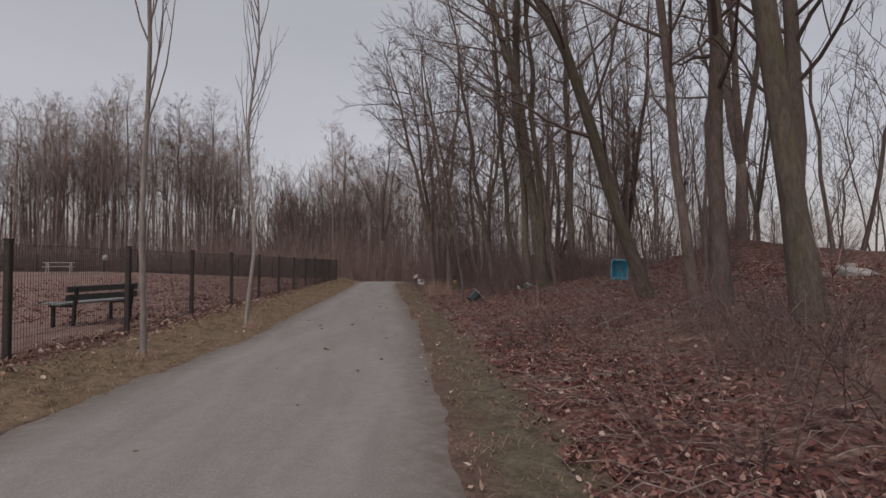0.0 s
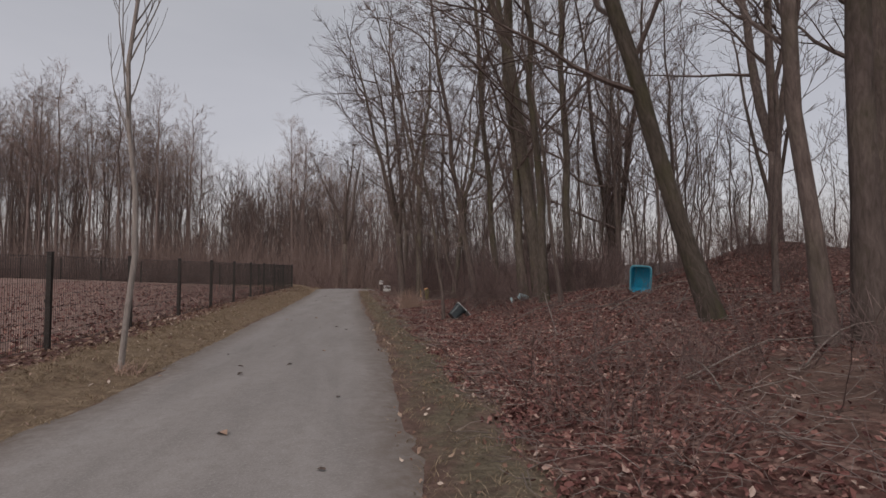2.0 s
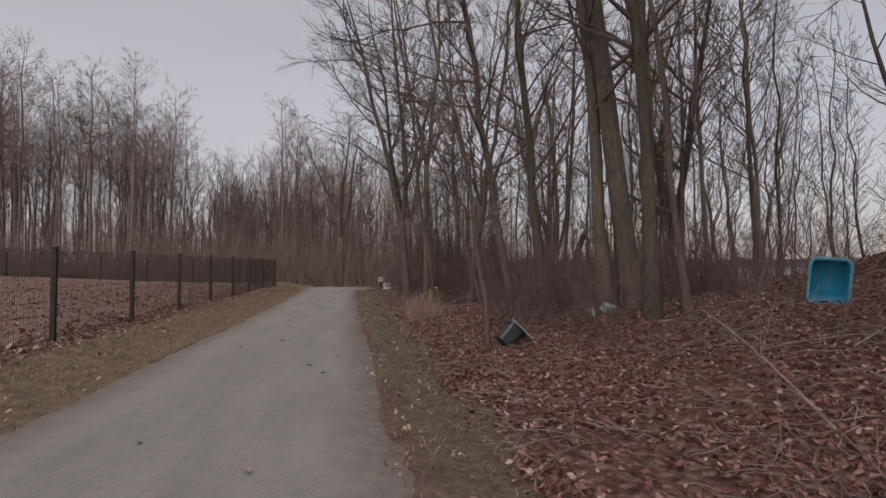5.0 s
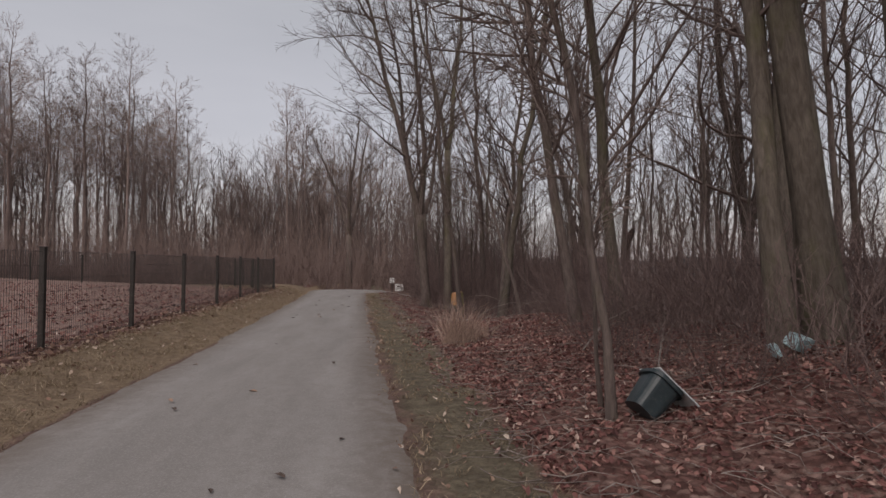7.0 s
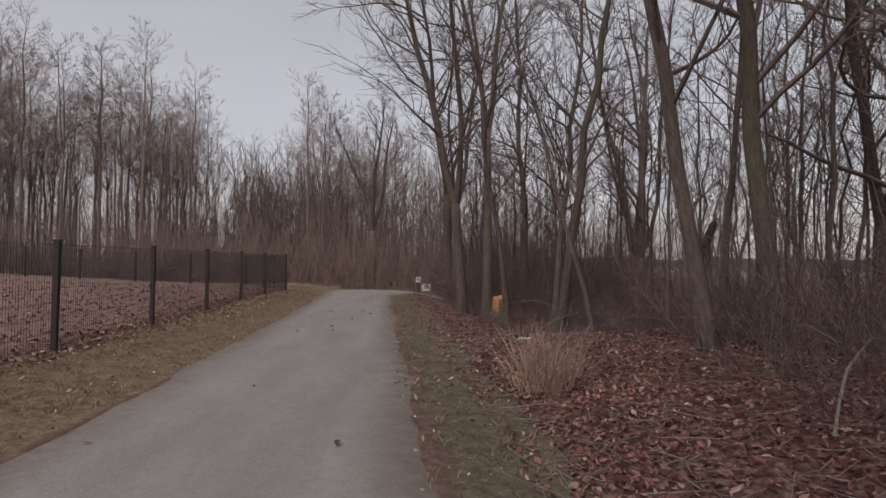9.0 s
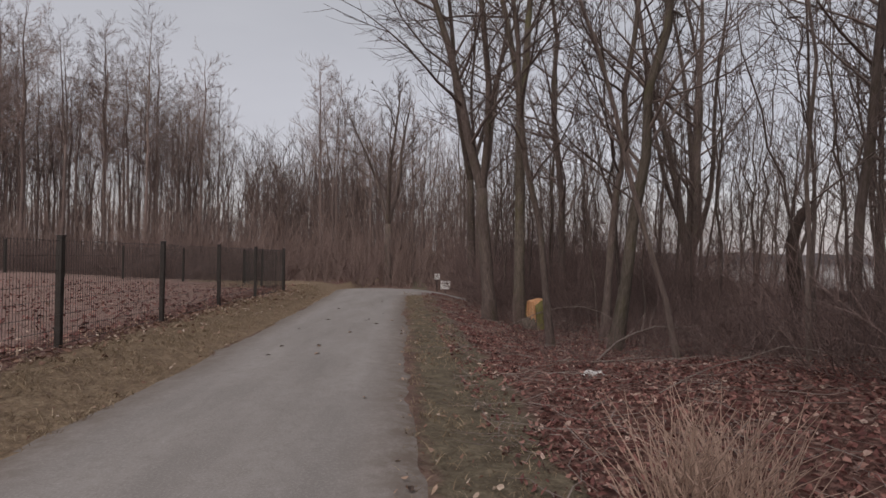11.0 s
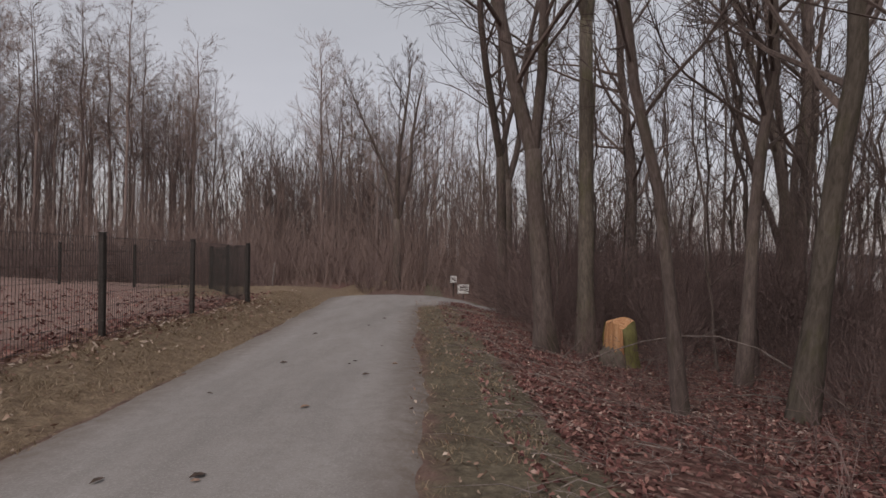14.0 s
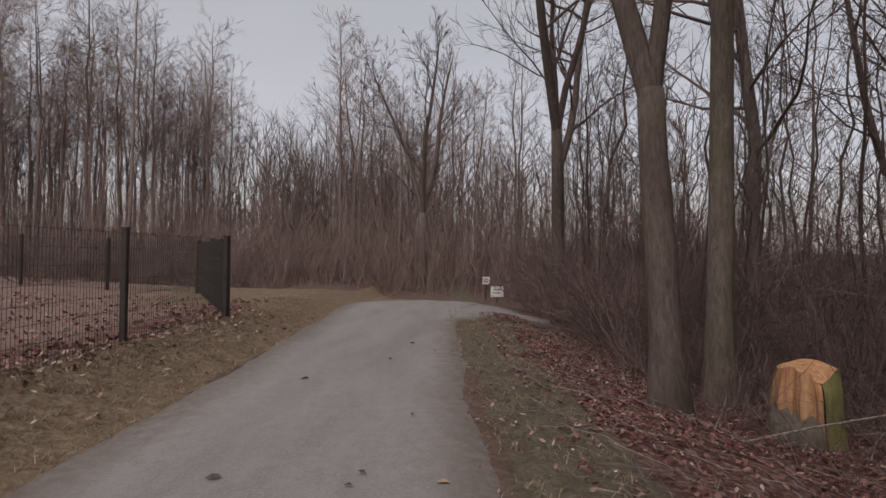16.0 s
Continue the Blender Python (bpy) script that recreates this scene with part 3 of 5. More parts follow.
def shrub_meshes(seed, height, stems, twigs, r=0.006, mat=None, spread=0.8):
    rng = random.Random(seed)
    V, F, W, G = [], [], [], []
    for s in range(stems):
        a, q = rng.uniform(0, 6.283), math.sqrt(rng.random()) * 0.5
        st = Vector((math.cos(a) * q, math.sin(a) * q, -0.1))
        a += rng.uniform(-1, 1)
        way = Vector((math.cos(a), math.sin(a), rng.uniform(0.7, 2.6)))
        ln = height * rng.uniform(0.5, 1.1)
        pts = grown(rng, st, way, ln, 5, 0.16, -0.05 * spread)
        tube(V, F, pts, [r * 1.4 * (1 - 0.14 * i) for i in range(6)], 3)
        for k in range(twigs):
            p, d = along(pts, rng.uniform(0.15, 0.98))
            tw = grown(rng, p, side_way(rng, d, rng.uniform(0.4, 1.0)), ln * rng.uniform(0.15, 0.45), 1, 0.25, 0.04)
            tube(W, G, tw, [r * 0.75, r * 0.35], 3)
    return mesh_of("stem_clump", V, F, mat or BRUSH), mesh_of("twiggery", W, G, mat or BRUSH)


SHRUBS = [shrub_meshes(60 + k, 1.7, 32, 8, 0.0045) for k in range(4)]
THICKET = [shrub_meshes(70 + k, 3.4, 44, 11, 0.006) for k in range(4)]


def shrub(me, x, y, s=1.0, label="leafless tangled brown shrub among fallen leaves", group="undergrowth", name="shrub", sz=1.0):
    t = thing(name, pose(x, y, land(x, y), 0, 0, (x * 131 + y * 71) % 360) @ Matrix.Diagonal((s, s, s * sz, 1)), label, "shrub", group)
    tagged(part("stem_clump", me[0], None, t), kind="stuff")
    tagged(part("twiggery", me[1], None, t), kind="stuff")
    return t


# trees that the walk passes: x, y, height, radius, forks, fork height, tilt to the east, turn, mossy
PLACED = (
    # near the start
    (5.62, -0.08, 18, 0.17, 2, 0.42, -7, 20, 1), (5.55, 1.74, 18, 0.145, 1, 0, -1, 0, 0), (5.22, 1.97, 16, 0.095, 1, 0, -6, 200, 0),
    (9.84, 5.23, 18, 0.22, 1, 0, -2, 30, 0), (11.55, 9.87, 17, 0.2, 3, 0.16, 0, 70, 0), (5.42, 4.15, 17, 0.145, 1, 0, -18.5, 0, 1),
    # the cluster beside the tipped bucket
    (4.55, 11.0, 18, 0.125, 1, 0, -4, 0, 1), (6.97, 13.6, 19, 0.15, 1, 0, -1, 140, 1), (4.98, 10.88, 20, 0.19, 2, 0.36, -7, 100, 1),
    (4.66, 9.75, 17, 0.115, 1, 0, -4, 10, 1), (4.9, 9.15, 13, 0.05, 1, 0, -9, 80, 0), (2.08, 10.1, 9, 0.042, 1, 0, 0, 0, 0), (2.14, 10.45, 6, 0.022, 1, 0, -3, 0, 0),
    (5.1, 16.0, 18, 0.13, 1, 0, -5, 250, 1), (4.2, 16.15, 16, 0.115, 1, 0, -10, 0, 0), (12.7, 21.9, 18, 0.23, 3, 0.17, 0, 45, 0),
    # ahead, up to the junction
    (2.2, 27.74, 20, 0.21, 2, 0.2, -4, 20, 0), (3.26, 28.57, 20, 0.18, 2, 0.36, -1, 160, 1), (3.1, 24.13, 17, 0.085, 1, 0, -6, 40, 0),
    (4.55, 23.93, 18, 0.14, 1, 0, 9, 80, 1), (4.4, 20.86, 13, 0.05, 1, 0, -12, 10, 0), (11.4, 33.5, 19, 0.28, 3, 0.1, 0, 90, 0),
    (13.4, 36.8, 19, 0.26, 3, 0.14, 0, 15, 0), (2.55, 35.85, 19, 0.2, 2, 0.3, -1, 0, 0), (5.04, 25.9, 16, 0.11, 1, 0, 6, 0, 0),
    (3.2, 39.0, 18, 0.2, 2, 0.3, 0, 0, 0), (5.6, 31.5, 18, 0.15, 1, 0, -2, 100, 0),
)
REACH = {(4.55, 11.0): (-1, 0.2, 2, 5.0, 0.3, 0.045), (4.2, 16.15): (-1, 0, 2, 5.0, 0.38, 0.04), (2.2, 27.74): (-1, -0.2, 3, 5.5, 0.4, 0.05),
         (2.55, 35.85): (-1, -0.3, 5, 6.5, 0.36, 0.055), (3.2, 39.0): (-1, 0, 4, 6.0, 0.38, 0.05), (5.55, 1.74): (-1, 0.2, 3, 4.5, 0.4, 0.035),
         (12.7, 21.9): (-1, -0.5, 6, 7.5, 0.06, 0.075), (5.1, 16.0): (1, -0.3, 4, 4.0, 0.14, 0.045), (11.4, 33.5): (-0.6, -0.5, 4, 6, 0.1, 0.07)}
# stems that grow upright and bend over higher up
BOWED = {(2.08, 10.1): (-2.1, 0.2), (4.4, 20.86): (-1.2, 0.3)}
for k, (x, y, h, r, forks, fa, tilt, rz, mossy) in enumerate(PLACED):
    me = tree_meshes(200 + k, h, r, 0.2 if forks == 1 else 0.28, 31 if r > 0.06 else 16, 8, 5, forks=forks, fork_at=fa, bark=BARK_MOSSY if mossy else BARK, fine=True,
                     spread=0.25 if r > 0.06 else 0.2, angle=(0.5, 1.35), droop=0.045, wig=0.07, reach=REACH.get((x, y)), lean=BOWED.get((x, y), (0.25 * math.sin(k), 0.25 * math.cos(k))), bow=1.5 if (x, y) in BOWED else 1.0, limb_wob=0.24, buttress=1.5)
    tree(me, x, y, 0 if (x, y) in REACH else rz, 1.0, "bare mossy tree on the woodland edge" if mossy else "bare tree with grey-brown bark on the woodland edge", "trees of the wood", (0, tilt))

rng = random.Random(5)
spots = [(x, y) for x, y, *_ in PLACED] + [(6.9, 8.8), (6.5, 8.0), (6.1, 7.2), (5.7, 6.4), (5.2, 5.5), (6.5, 8.5), (5.9, 7.6), (2.4, 10.4), (3.4, 27.0), (2.6, 25.6), (10.6, 26.3), (9, 24), (1.7, 50), (1.4, 47.5), (1.1, 45), (0.9, 43), (8.1, 2.3), (1.4, 14.6), (2, 18.9)]


def free(x, y, gap):
    return all((x - a) ** 2 + (y - b) ** 2 > gap * gap for a, b in spots)


def scatter(count, draw, gap):
    made = 0
    for _ in range(count * 30):
        x, y = draw()
        if free(x, y, gap):
            spots.append((x, y))
            made += 1
            yield x, y
            if made == count:
                return


for x, y in scatter(22, lambda: (rng.uniform(6.8, 36), rng.uniform(-3, 46)), 1.7):
    v = rng.choice((0, 1, 2, 2, 4, 5, 5, 3))
    tree(NEAR[v], x, y, rng.uniform(0, 360), rng.uniform(0.75, 1.1), "bare tree with grey-brown bark deeper in the wood", "trees of the wood",
         (rng.uniform(-5, 5), rng.uniform(-6, 3)))
for x, y in scatter(88, lambda: (rng.uniform(5.0, 30), rng.uniform(2, 45)), 0.6):
    tree(rng.choice(YOUNG), x, y, rng.uniform(0, 360), rng.uniform(0.7, 1.2), "thin bare young tree in the undergrowth", "young trees",
         (rng.uniform(-9, 9), rng.uniform(-9, 9)), "young_tree")
for x, y in scatter(20, lambda: (rng.uniform(10, 23), rng.uniform(18, 36)), 0.6):
    tree(rng.choice(YOUNG), x, y, rng.uniform(0, 360), rng.uniform(0.8, 1.3), "thin bare young tree in the undergrowth", "young trees",
         (rng.uniform(-7, 7), rng.uniform(-7, 7)), "young_tree")
for x, y in scatter(5, lambda: (rng.uniform(8.5, 20), rng.uniform(13, 32)), 1.3):
    tree(rng.choice((NEAR[0], NEAR[2], NEAR[4])), x, y, rng.uniform(0, 360), rng.uniform(0.8, 1.0), "bare tree with grey-brown bark deeper in the wood", "trees of the wood")
for x, y in scatter(9, lambda: (rng.uniform(3, 16), rng.uniform(40, 62)), 1.6):
    tree(rng.choice(NEAR[:3]), x, y, rng.uniform(0, 360), rng.uniform(0.75, 1.0), "bare tree beyond the path junction", "trees of the wood")
OAK = tree_meshes(44, 18.5, 0.36, 0.25, 36, 8, 6, forks=3, fork_at=0.3, sides=7, limb_sides=4, twig_r=0.014, spread=0.3, angle=(0.6, 1.15), bark=BARK)
tree(OAK, -2.45, 54.5, 40, 0.9, "spreading bare oak with heavy forked limbs", "trees of the wood")
spots.append((-2.45, 54.5))


def left_draw():
    # a straight wood edge behind the field that steps back to the east
    while True:
        x, y = rng.uniform(-82, 1.5), 54 + 38 * rng.random() ** 1.3
        if x < -21 - 0.12 * (60 - y) or (y > 80 and x < -9) or (x > -9 and y > 62):
            return x, y


for x, y, k in ((-8.8, 59.5, 0.92), (-7.6, 58.2, 0.86), (-8.1, 62.4, 0.9), (-6.3, 63.0, 0.82), (-4.6, 60.5, 0.74), (-0.4, 58.5, 0.74), (1.3, 60.2, 0.82), (0.5, 64.4, 0.84)):
    spots.append((x, y))
    tree(FAR[int(10 * k) % 5], x, y, 97 * x, k, "tall slender bare tree beyond the junction", "trees behind the field")
for x, y in scatter(128, left_draw, 1.6):
    tree(rng.choice(FAR[:5] if x < -9 else FAR), x, y, rng.uniform(0, 360), rng.uniform(0.9, 1.08) * (1.07 if x < -30 else 0.74 if x > -10 and y < 80 else 1.0), "tall slender bare tree in the wood behind the field", "trees behind the field")
for x, y in scatter(60, lambda: (rng.uniform(-48, -4) if rng.random() < 0.72 else rng.uniform(0.5, 26), rng.uniform(44, 58)), 1.0):
    shrub(rng.choice(THICKET), x, y, rng.uniform(0.6, 1.2), "leafless brown thicket at the foot of the trees", "thickets", "thicket")
for x, y in scatter(20, lambda: (rng.uniform(7, 26), rng.uniform(4, 40)), 1.2):
    shrub(rng.choice(THICKET), x, y, rng.uniform(0.35, 0.6), "leafless brown thicket in the wood", "thickets", "thicket")
for x, y in scatter(28, lambda: (rng.uniform(2.6, 6.5), rng.uniform(28.5, 38)), 0.6):
    shrub(rng.choice(THICKET), x, y, rng.uniform(0.6, 1.0), "tall leafless thicket beside the path", "thickets", "thicket")


def edge_draw():
    y = rng.uniform(6, 36)
    d = rng.uniform(5.4, 9) if 15.5 < y < 25.5 else rng.uniform(3.0, 8) if y > 9.8 else rng.uniform(8, 11)
    return curve_at(RIGHT_EDGE, y) + d, y


BRAMBLE = [shrub_meshes(80 + k, 0.85, 14, 7, 0.0034) for k in range(3)]
for x, y in scatter(26, lambda: (rng.uniform(1.9, 6), rng.uniform(-4.5, 2.5) if rng.random() < 0.8 else rng.uniform(2.5, 9.5)), 0.35):
    shrub(rng.choice(BRAMBLE), x, y, rng.uniform(0.7, 1.7), "thin leafless bramble stems over the leaf litter", "brambles", "bramble")
for x, y in scatter(30, lambda: (rng.uniform(1.9, 6), rng.uniform(10, 34)), 0.45):
    shrub(rng.choice(BRAMBLE), x, y, rng.uniform(0.7, 1.4), "thin leafless bramble stems over the leaf litter", "brambles", "bramble")
for x, y in scatter(46, lambda: (rng.uniform(-40, -8), rng.uniform(37.5, 43)), 0.7):
    shrub(rng.choice(SHRUBS), x, y, rng.uniform(0.9, 1.5), "brown brushwood behind the back fence", "brushwood")
for x, y in scatter(7, lambda: (rng.uniform(3.6, 6.5), rng.uniform(-2.5, 2.2)), 0.45):
    shrub(rng.choice(SHRUBS), x, y, rng.uniform(0.45, 0.7), "low dark leafless shrub on the bank")
for x, y in scatter(34, lambda: (rng.uniform(4.6, 10), rng.uniform(11.5, 18)), 0.6):
    shrub(rng.choice(SHRUBS), x, y, rng.uniform(0.85, 1.25))
for x, y in scatter(80, edge_draw, 0.55):
    shrub(rng.choice(SHRUBS), x, y, rng.uniform(0.55, 1.1))


for x, y in scatter(34, lambda: (rng.uniform(9, 24), rng.uniform(20, 42)), 0.8):
    shrub(rng.choice(THICKET), x, y, rng.uniform(0.55, 0.85), "leafless brown thicket in the wood", "thickets", "thicket")
for x, y in scatter(14, lambda: (rng.uniform(4.6, 10), rng.uniform(25, 31)), 0.6):
    shrub(rng.choice(THICKET), x, y, rng.uniform(0.55, 0.9), "tall leafless thicket beside the path", "thickets", "thicket")
for x, y in scatter(34, lambda: (rng.uniform(2.8, 10), rng.uniform(30, 46)), 0.6):
    shrub(rng.choice(THICKET), x, y, rng.uniform(0.8, 1.3), "tall leafless thicket beside the path", "thickets", "thicket", 1.25)
for x, y in scatter(46, lambda: (rng.uniform(2.8, 10), rng.uniform(29.5, 46)), 0.4):
    tree(rng.choice(YOUNG), x, y, rng.uniform(0, 360), rng.uniform(0.6, 0.95), "thin bare young tree in the undergrowth", "young trees",
         (rng.uniform(-7, 7), rng.uniform(-7, 7)), "young_tree")
for x, y in scatter(24, lambda: (rng.uniform(7, 20), rng.uniform(20, 38)), 0.5):
    tree(rng.choice(YOUNG), x, y, rng.uniform(0, 360), rng.uniform(0.8, 1.2), "thin bare young tree in the undergrowth", "young trees",
         (rng.uniform(-7, 7), rng.uniform(-7, 7)), "young_tree")


# the depth of the wood, too far to count
def deep_wood():
    rg = random.Random(8)
    V, F = [], []
    for k in range(860):
        if k < 340:
            x, y = rg.uniform(-112, 10), rg.uniform(74, 116)
        elif k < 490:
            x, y = rg.uniform(-80, -22), rg.uniform(56, 84)
        elif 690 < k < 750:
            x, y = rg.uniform(-24, -7), rg.uniform(72, 88)
        elif k < 630 or k > 750:
            x, y = rg.uniform(-24, 10), rg.uniform(62, 110)
        else:
            x, y = rg.uniform(8, 48), rg.uniform(46, 100)
        h = rg.uniform(9, 13.5) if x > -24 and y < 82 else rg.uniform(11, 19)
        z = land(x, y, False)
        r = rg.uniform(0.05, 0.15)
        pts = [Vector((x + rg.uniform(-0.18, 0.18) * i, y, z - 0.3 + h * i / 4)) for i in range(5)]
        tube(V, F, pts, [r, r * 0.85, r * 0.65, r * 0.42, 0.03], 4)
        for j in range(13):
            p, d = along(pts, rg.uniform(0.12, 0.98))
            b = grown(rg, p, side_way(rg, d, rg.uniform(0.4, 0.9)), h * rg.uniform(0.12, 0.26), 2, 0.12, 0.12)
            tube(V, F, b, [0.032, 0.022, 0.01], 3)
            for w in range(5):
                q, e = along(b, rg.uniform(0.2, 0.98))
                tube(V, F, grown(rg, q, side_way(rg, e, rg.uniform(0.3, 0.9)), h * rg.uniform(0.05, 0.13), 1, 0.2, 0.1), [0.012, 0.006], 3)
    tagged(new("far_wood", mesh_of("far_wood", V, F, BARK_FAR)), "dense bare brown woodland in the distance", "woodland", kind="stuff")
    V, F = [], []
    for k in range(6000):
        u = rg.random()
        if u < 0.2:
            x, y = rg.uniform(-24, 8), rg.uniform(52, 80)
        elif u < 0.62:
            x, y = rg.uniform(-80, 2), rg.uniform(50, 70)
        elif u < 0.88:
            x, y = rg.uniform(-100, 12), rg.uniform(68, 105)
        else:
            x, y = rg.uniform(10, 36), rg.uniform(44, 90)
        z = land(x, y, False)
        h = rg.uniform(2, 4.6) + 5 * rg.random() ** 2.5 if x < -21 else rg.uniform(1.4, 3.8) + 5 * rg.random() ** 3
        b = grown(rg, Vector((x, y, z - 0.1)), Vector((rg.uniform(-0.4, 0.4), rg.uniform(-0.4, 0.4), 1)), h, 3, 0.2, 0)
        tube(V, F, b, [0.03, 0.022, 0.015, 0.006], 3)
        for w in range(7):
            q, e = along(b, rg.uniform(0.15, 0.97))
            tube(V, F, grown(rg, q, side_way(rg, e, rg.uniform(0.3, 0.9)), h * rg.uniform(0.15, 0.4), 1, 0.2, 0.1), [0.011, 0.005], 3)
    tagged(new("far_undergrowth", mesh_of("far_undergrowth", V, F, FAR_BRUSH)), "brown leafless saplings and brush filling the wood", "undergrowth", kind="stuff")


deep_wood()

# ---- leaf litter and grass ----
def leaf_material(name, stops):
    m, n, l, b = material(name, 0.9, 0, 0.12)
    g = n.new("ShaderNodeNewGeometry")
    col = ramp_of(n, l, g.outputs["Random Per Island"], stops)
    f = noise_tex(n, l, mapped(n, l), 40, 3)
    col = mix(n, l, clamp_range(n, l, f, 0.4, 0.7, 0, 0.4), col, (0.12, 0.06, 0.05))
    l.new(col, b.inputs["Base Color"])
    return m


LEAF = leaf_material("dry_leaf", [(0.0, (0.07, 0.033, 0.032)), (0.3, (0.16, 0.071, 0.066)), (0.65, (0.25, 0.12, 0.105)), (0.9, (0.37, 0.215, 0.18)), (1.0, (0.52, 0.41, 0.35))])
PALE_LEAF = leaf_material("pale_dry_leaf", [(0.0, (0.14, 0.08, 0.06)), (0.4, (0.29, 0.18, 0.135)), (0.75, (0.42, 0.31, 0.235)), (1.0, (0.6, 0.5, 0.42))])
LEAF_SHAPE = ((0, -0.5, 0), (0.25, -0.25, 0.07), (0.22, 0.18, 0.13), (0, 0.6, 0.03), (-0.27, 0.1, 0.12), (-0.17, -0.28, 0.06))


def leaf_verts(rg, x, y, z, size, flat=1.0):
    m = pose(x, y, z, rg.uniform(-58, 58) * flat, rg.uniform(-58, 58) * flat, rg.uniform(0, 360))
    curl = rg.uniform(-0.6, 1.6)
    return [m @ Vector((a * size * rg.uniform(0.45, 1.5), b * size * rg.uniform(0.6, 1.3), (c * curl + rg.uniform(-0.06, 0.1)) * size)) for a, b, c in LEAF_SHAPE]


def litter(name, count, draw, label, size=(0.04, 0.085), lift=0.012, mat=None):
    rg = random.Random(name)
    V, F = [], []
    for _ in range(count):
        x, y = draw(rg)
        k = len(V)
        V += leaf_verts(rg, x, y, land(x, y) + lift + rg.random() * 0.03, rg.uniform(*size))
        F += [(k, k + 1, k + 2, k + 3), (k, k + 3, k + 4, k + 5)]
    tagged(new(name, mesh_of(name, V, F, mat or LEAF)), label, "leaves", kind="stuff")


def bank_draw(rg):
    while True:
        y = rg.uniform(-6, 36)
        d = 0.75 + 8.5 * rg.random() ** 1.5
        d0 = 0.9 + 0.4 * sstep(6, 22, y) + 0.5 * noise.noise((y * 0.7, 2.0, 0))
        x = curve_at(RIGHT_EDGE, y) + d
        if noise.noise((x * 0.9, y * 0.9, 5.5)) + 0.6 * noise.noise((x * 2.6, y * 2.6, 8.5)) < -0.28 and rg.random() < 0.75:
            continue
        if y < 2.2 and 2.6 < d < 6.5 and rg.random() < 0.6:
            continue
        if d > d0 or rg.random() < 0.12:
            return curve_at(RIGHT_EDGE, y) + d, y


litter("leaf_litter", 98000, bank_draw, "red-brown fallen leaves covering the wooded bank", (0.03, 0.075))


def fence_draw(rg):
    y = rg.uniform(-4, 32)
    return FENCE_X + rg.gauss(0.15, 0.32), y


litter("fence_leaves", 3200, fence_draw, "pale brown fallen leaves drifted along the fence foot", (0.05, 0.1), mat=PALE_LEAF)


def verge_draw(rg):
    y = rg.uniform(-6, 36)
    if rg.random() < 0.6:
        return curve_at(RIGHT_EDGE, y) + rg.uniform(-0.05, 1.2), y
    return curve_at(LEFT_EDGE, y) - rg.uniform(0, 1.6), y


litter("verge_leaves", 2200, verge_draw, "scattered pale fallen leaves on the grass verges", (0.025, 0.065), 0.02, mat=PALE_LEAF)
litter("field_leaves", 9000, lambda rg: (FENCE_X - 0.2 - 14 * rg.random() ** 1.4, rg.uniform(4, 34)), "fallen leaves strewn over the bare field", (0.06, 0.11))

GRASS, gn, gl, gb = material("dry_grass", 0.85, 0, 0.2)
gg = gn.new("ShaderNodeNewGeometry")
gl.new(ramp_of(gn, gl, gg.outputs["Random Per Island"], [(0, (0.14, 0.10, 0.065)), (0.4, (0.23, 0.17, 0.115)), (0.8, (0.34, 0.26, 0.175)), (1, (0.44, 0.35, 0.25))]), gb.inputs["Base Color"])


def blades(V, F, rg, x, y, z, h, lean):
    a = rg.uniform(0, 6.283)
    w = rg.uniform(0.002, 0.0045)
    dx, dy = math.cos(a), math.sin(a)
    lx, ly = rg.uniform(-lean, lean), rg.uniform(-lean, lean)
    k = len(V)
    V += [(x - dx * w, y - dy * w, z), (x + dx * w, y + dy * w, z), (x + lx * h * 0.5 + dx * w * 0.7, y + ly * h * 0.5 + dy * w * 0.7, z + h * 0.6),
          (x + lx * h * 0.5 - dx * w * 0.7, y + ly * h * 0.5 - dy * w * 0.7, z + h * 0.6), (x + lx * h * 1.2, y + ly * h * 1.2, z + h * 0.85)]
    F += [(k, k + 1, k + 2, k + 3), (k + 3, k + 2, k + 4)]


def verge_grass():
    rg = random.Random(21)
    V, F = [], []
    for _ in range(8200):
        y = -6 + 41 * rg.random()
        if rg.random() < 0.76:
            x = curve_at(LEFT_EDGE, y) - 0.02 - 1.55 * rg.random() ** 0.8
        else:
            x = curve_at(RIGHT_EDGE, y) + 0.06 + 1.05 * rg.random()
        if noise.noise((x * 1.7, y * 1.7, 9)) < -0.22:
            continue
        z = land(x, y)
        for k in range(rg.randint(5, 11)):
            blades(V, F, rg, x + rg.gauss(0, 0.05), y + rg.gauss(0, 0.05), z - 0.01, rg.uniform(0.025, 0.085), 1.3)
    tagged(new("verge_grass", mesh_of("verge_grass", V, F, GRASS)), "short dry yellowish winter grass on the verges", "grass", kind="stuff")


verge_grass()

STRAW = plain("straw", (0.37, 0.258, 0.205), 0.85, 0, 0.35, 30, 0.0)


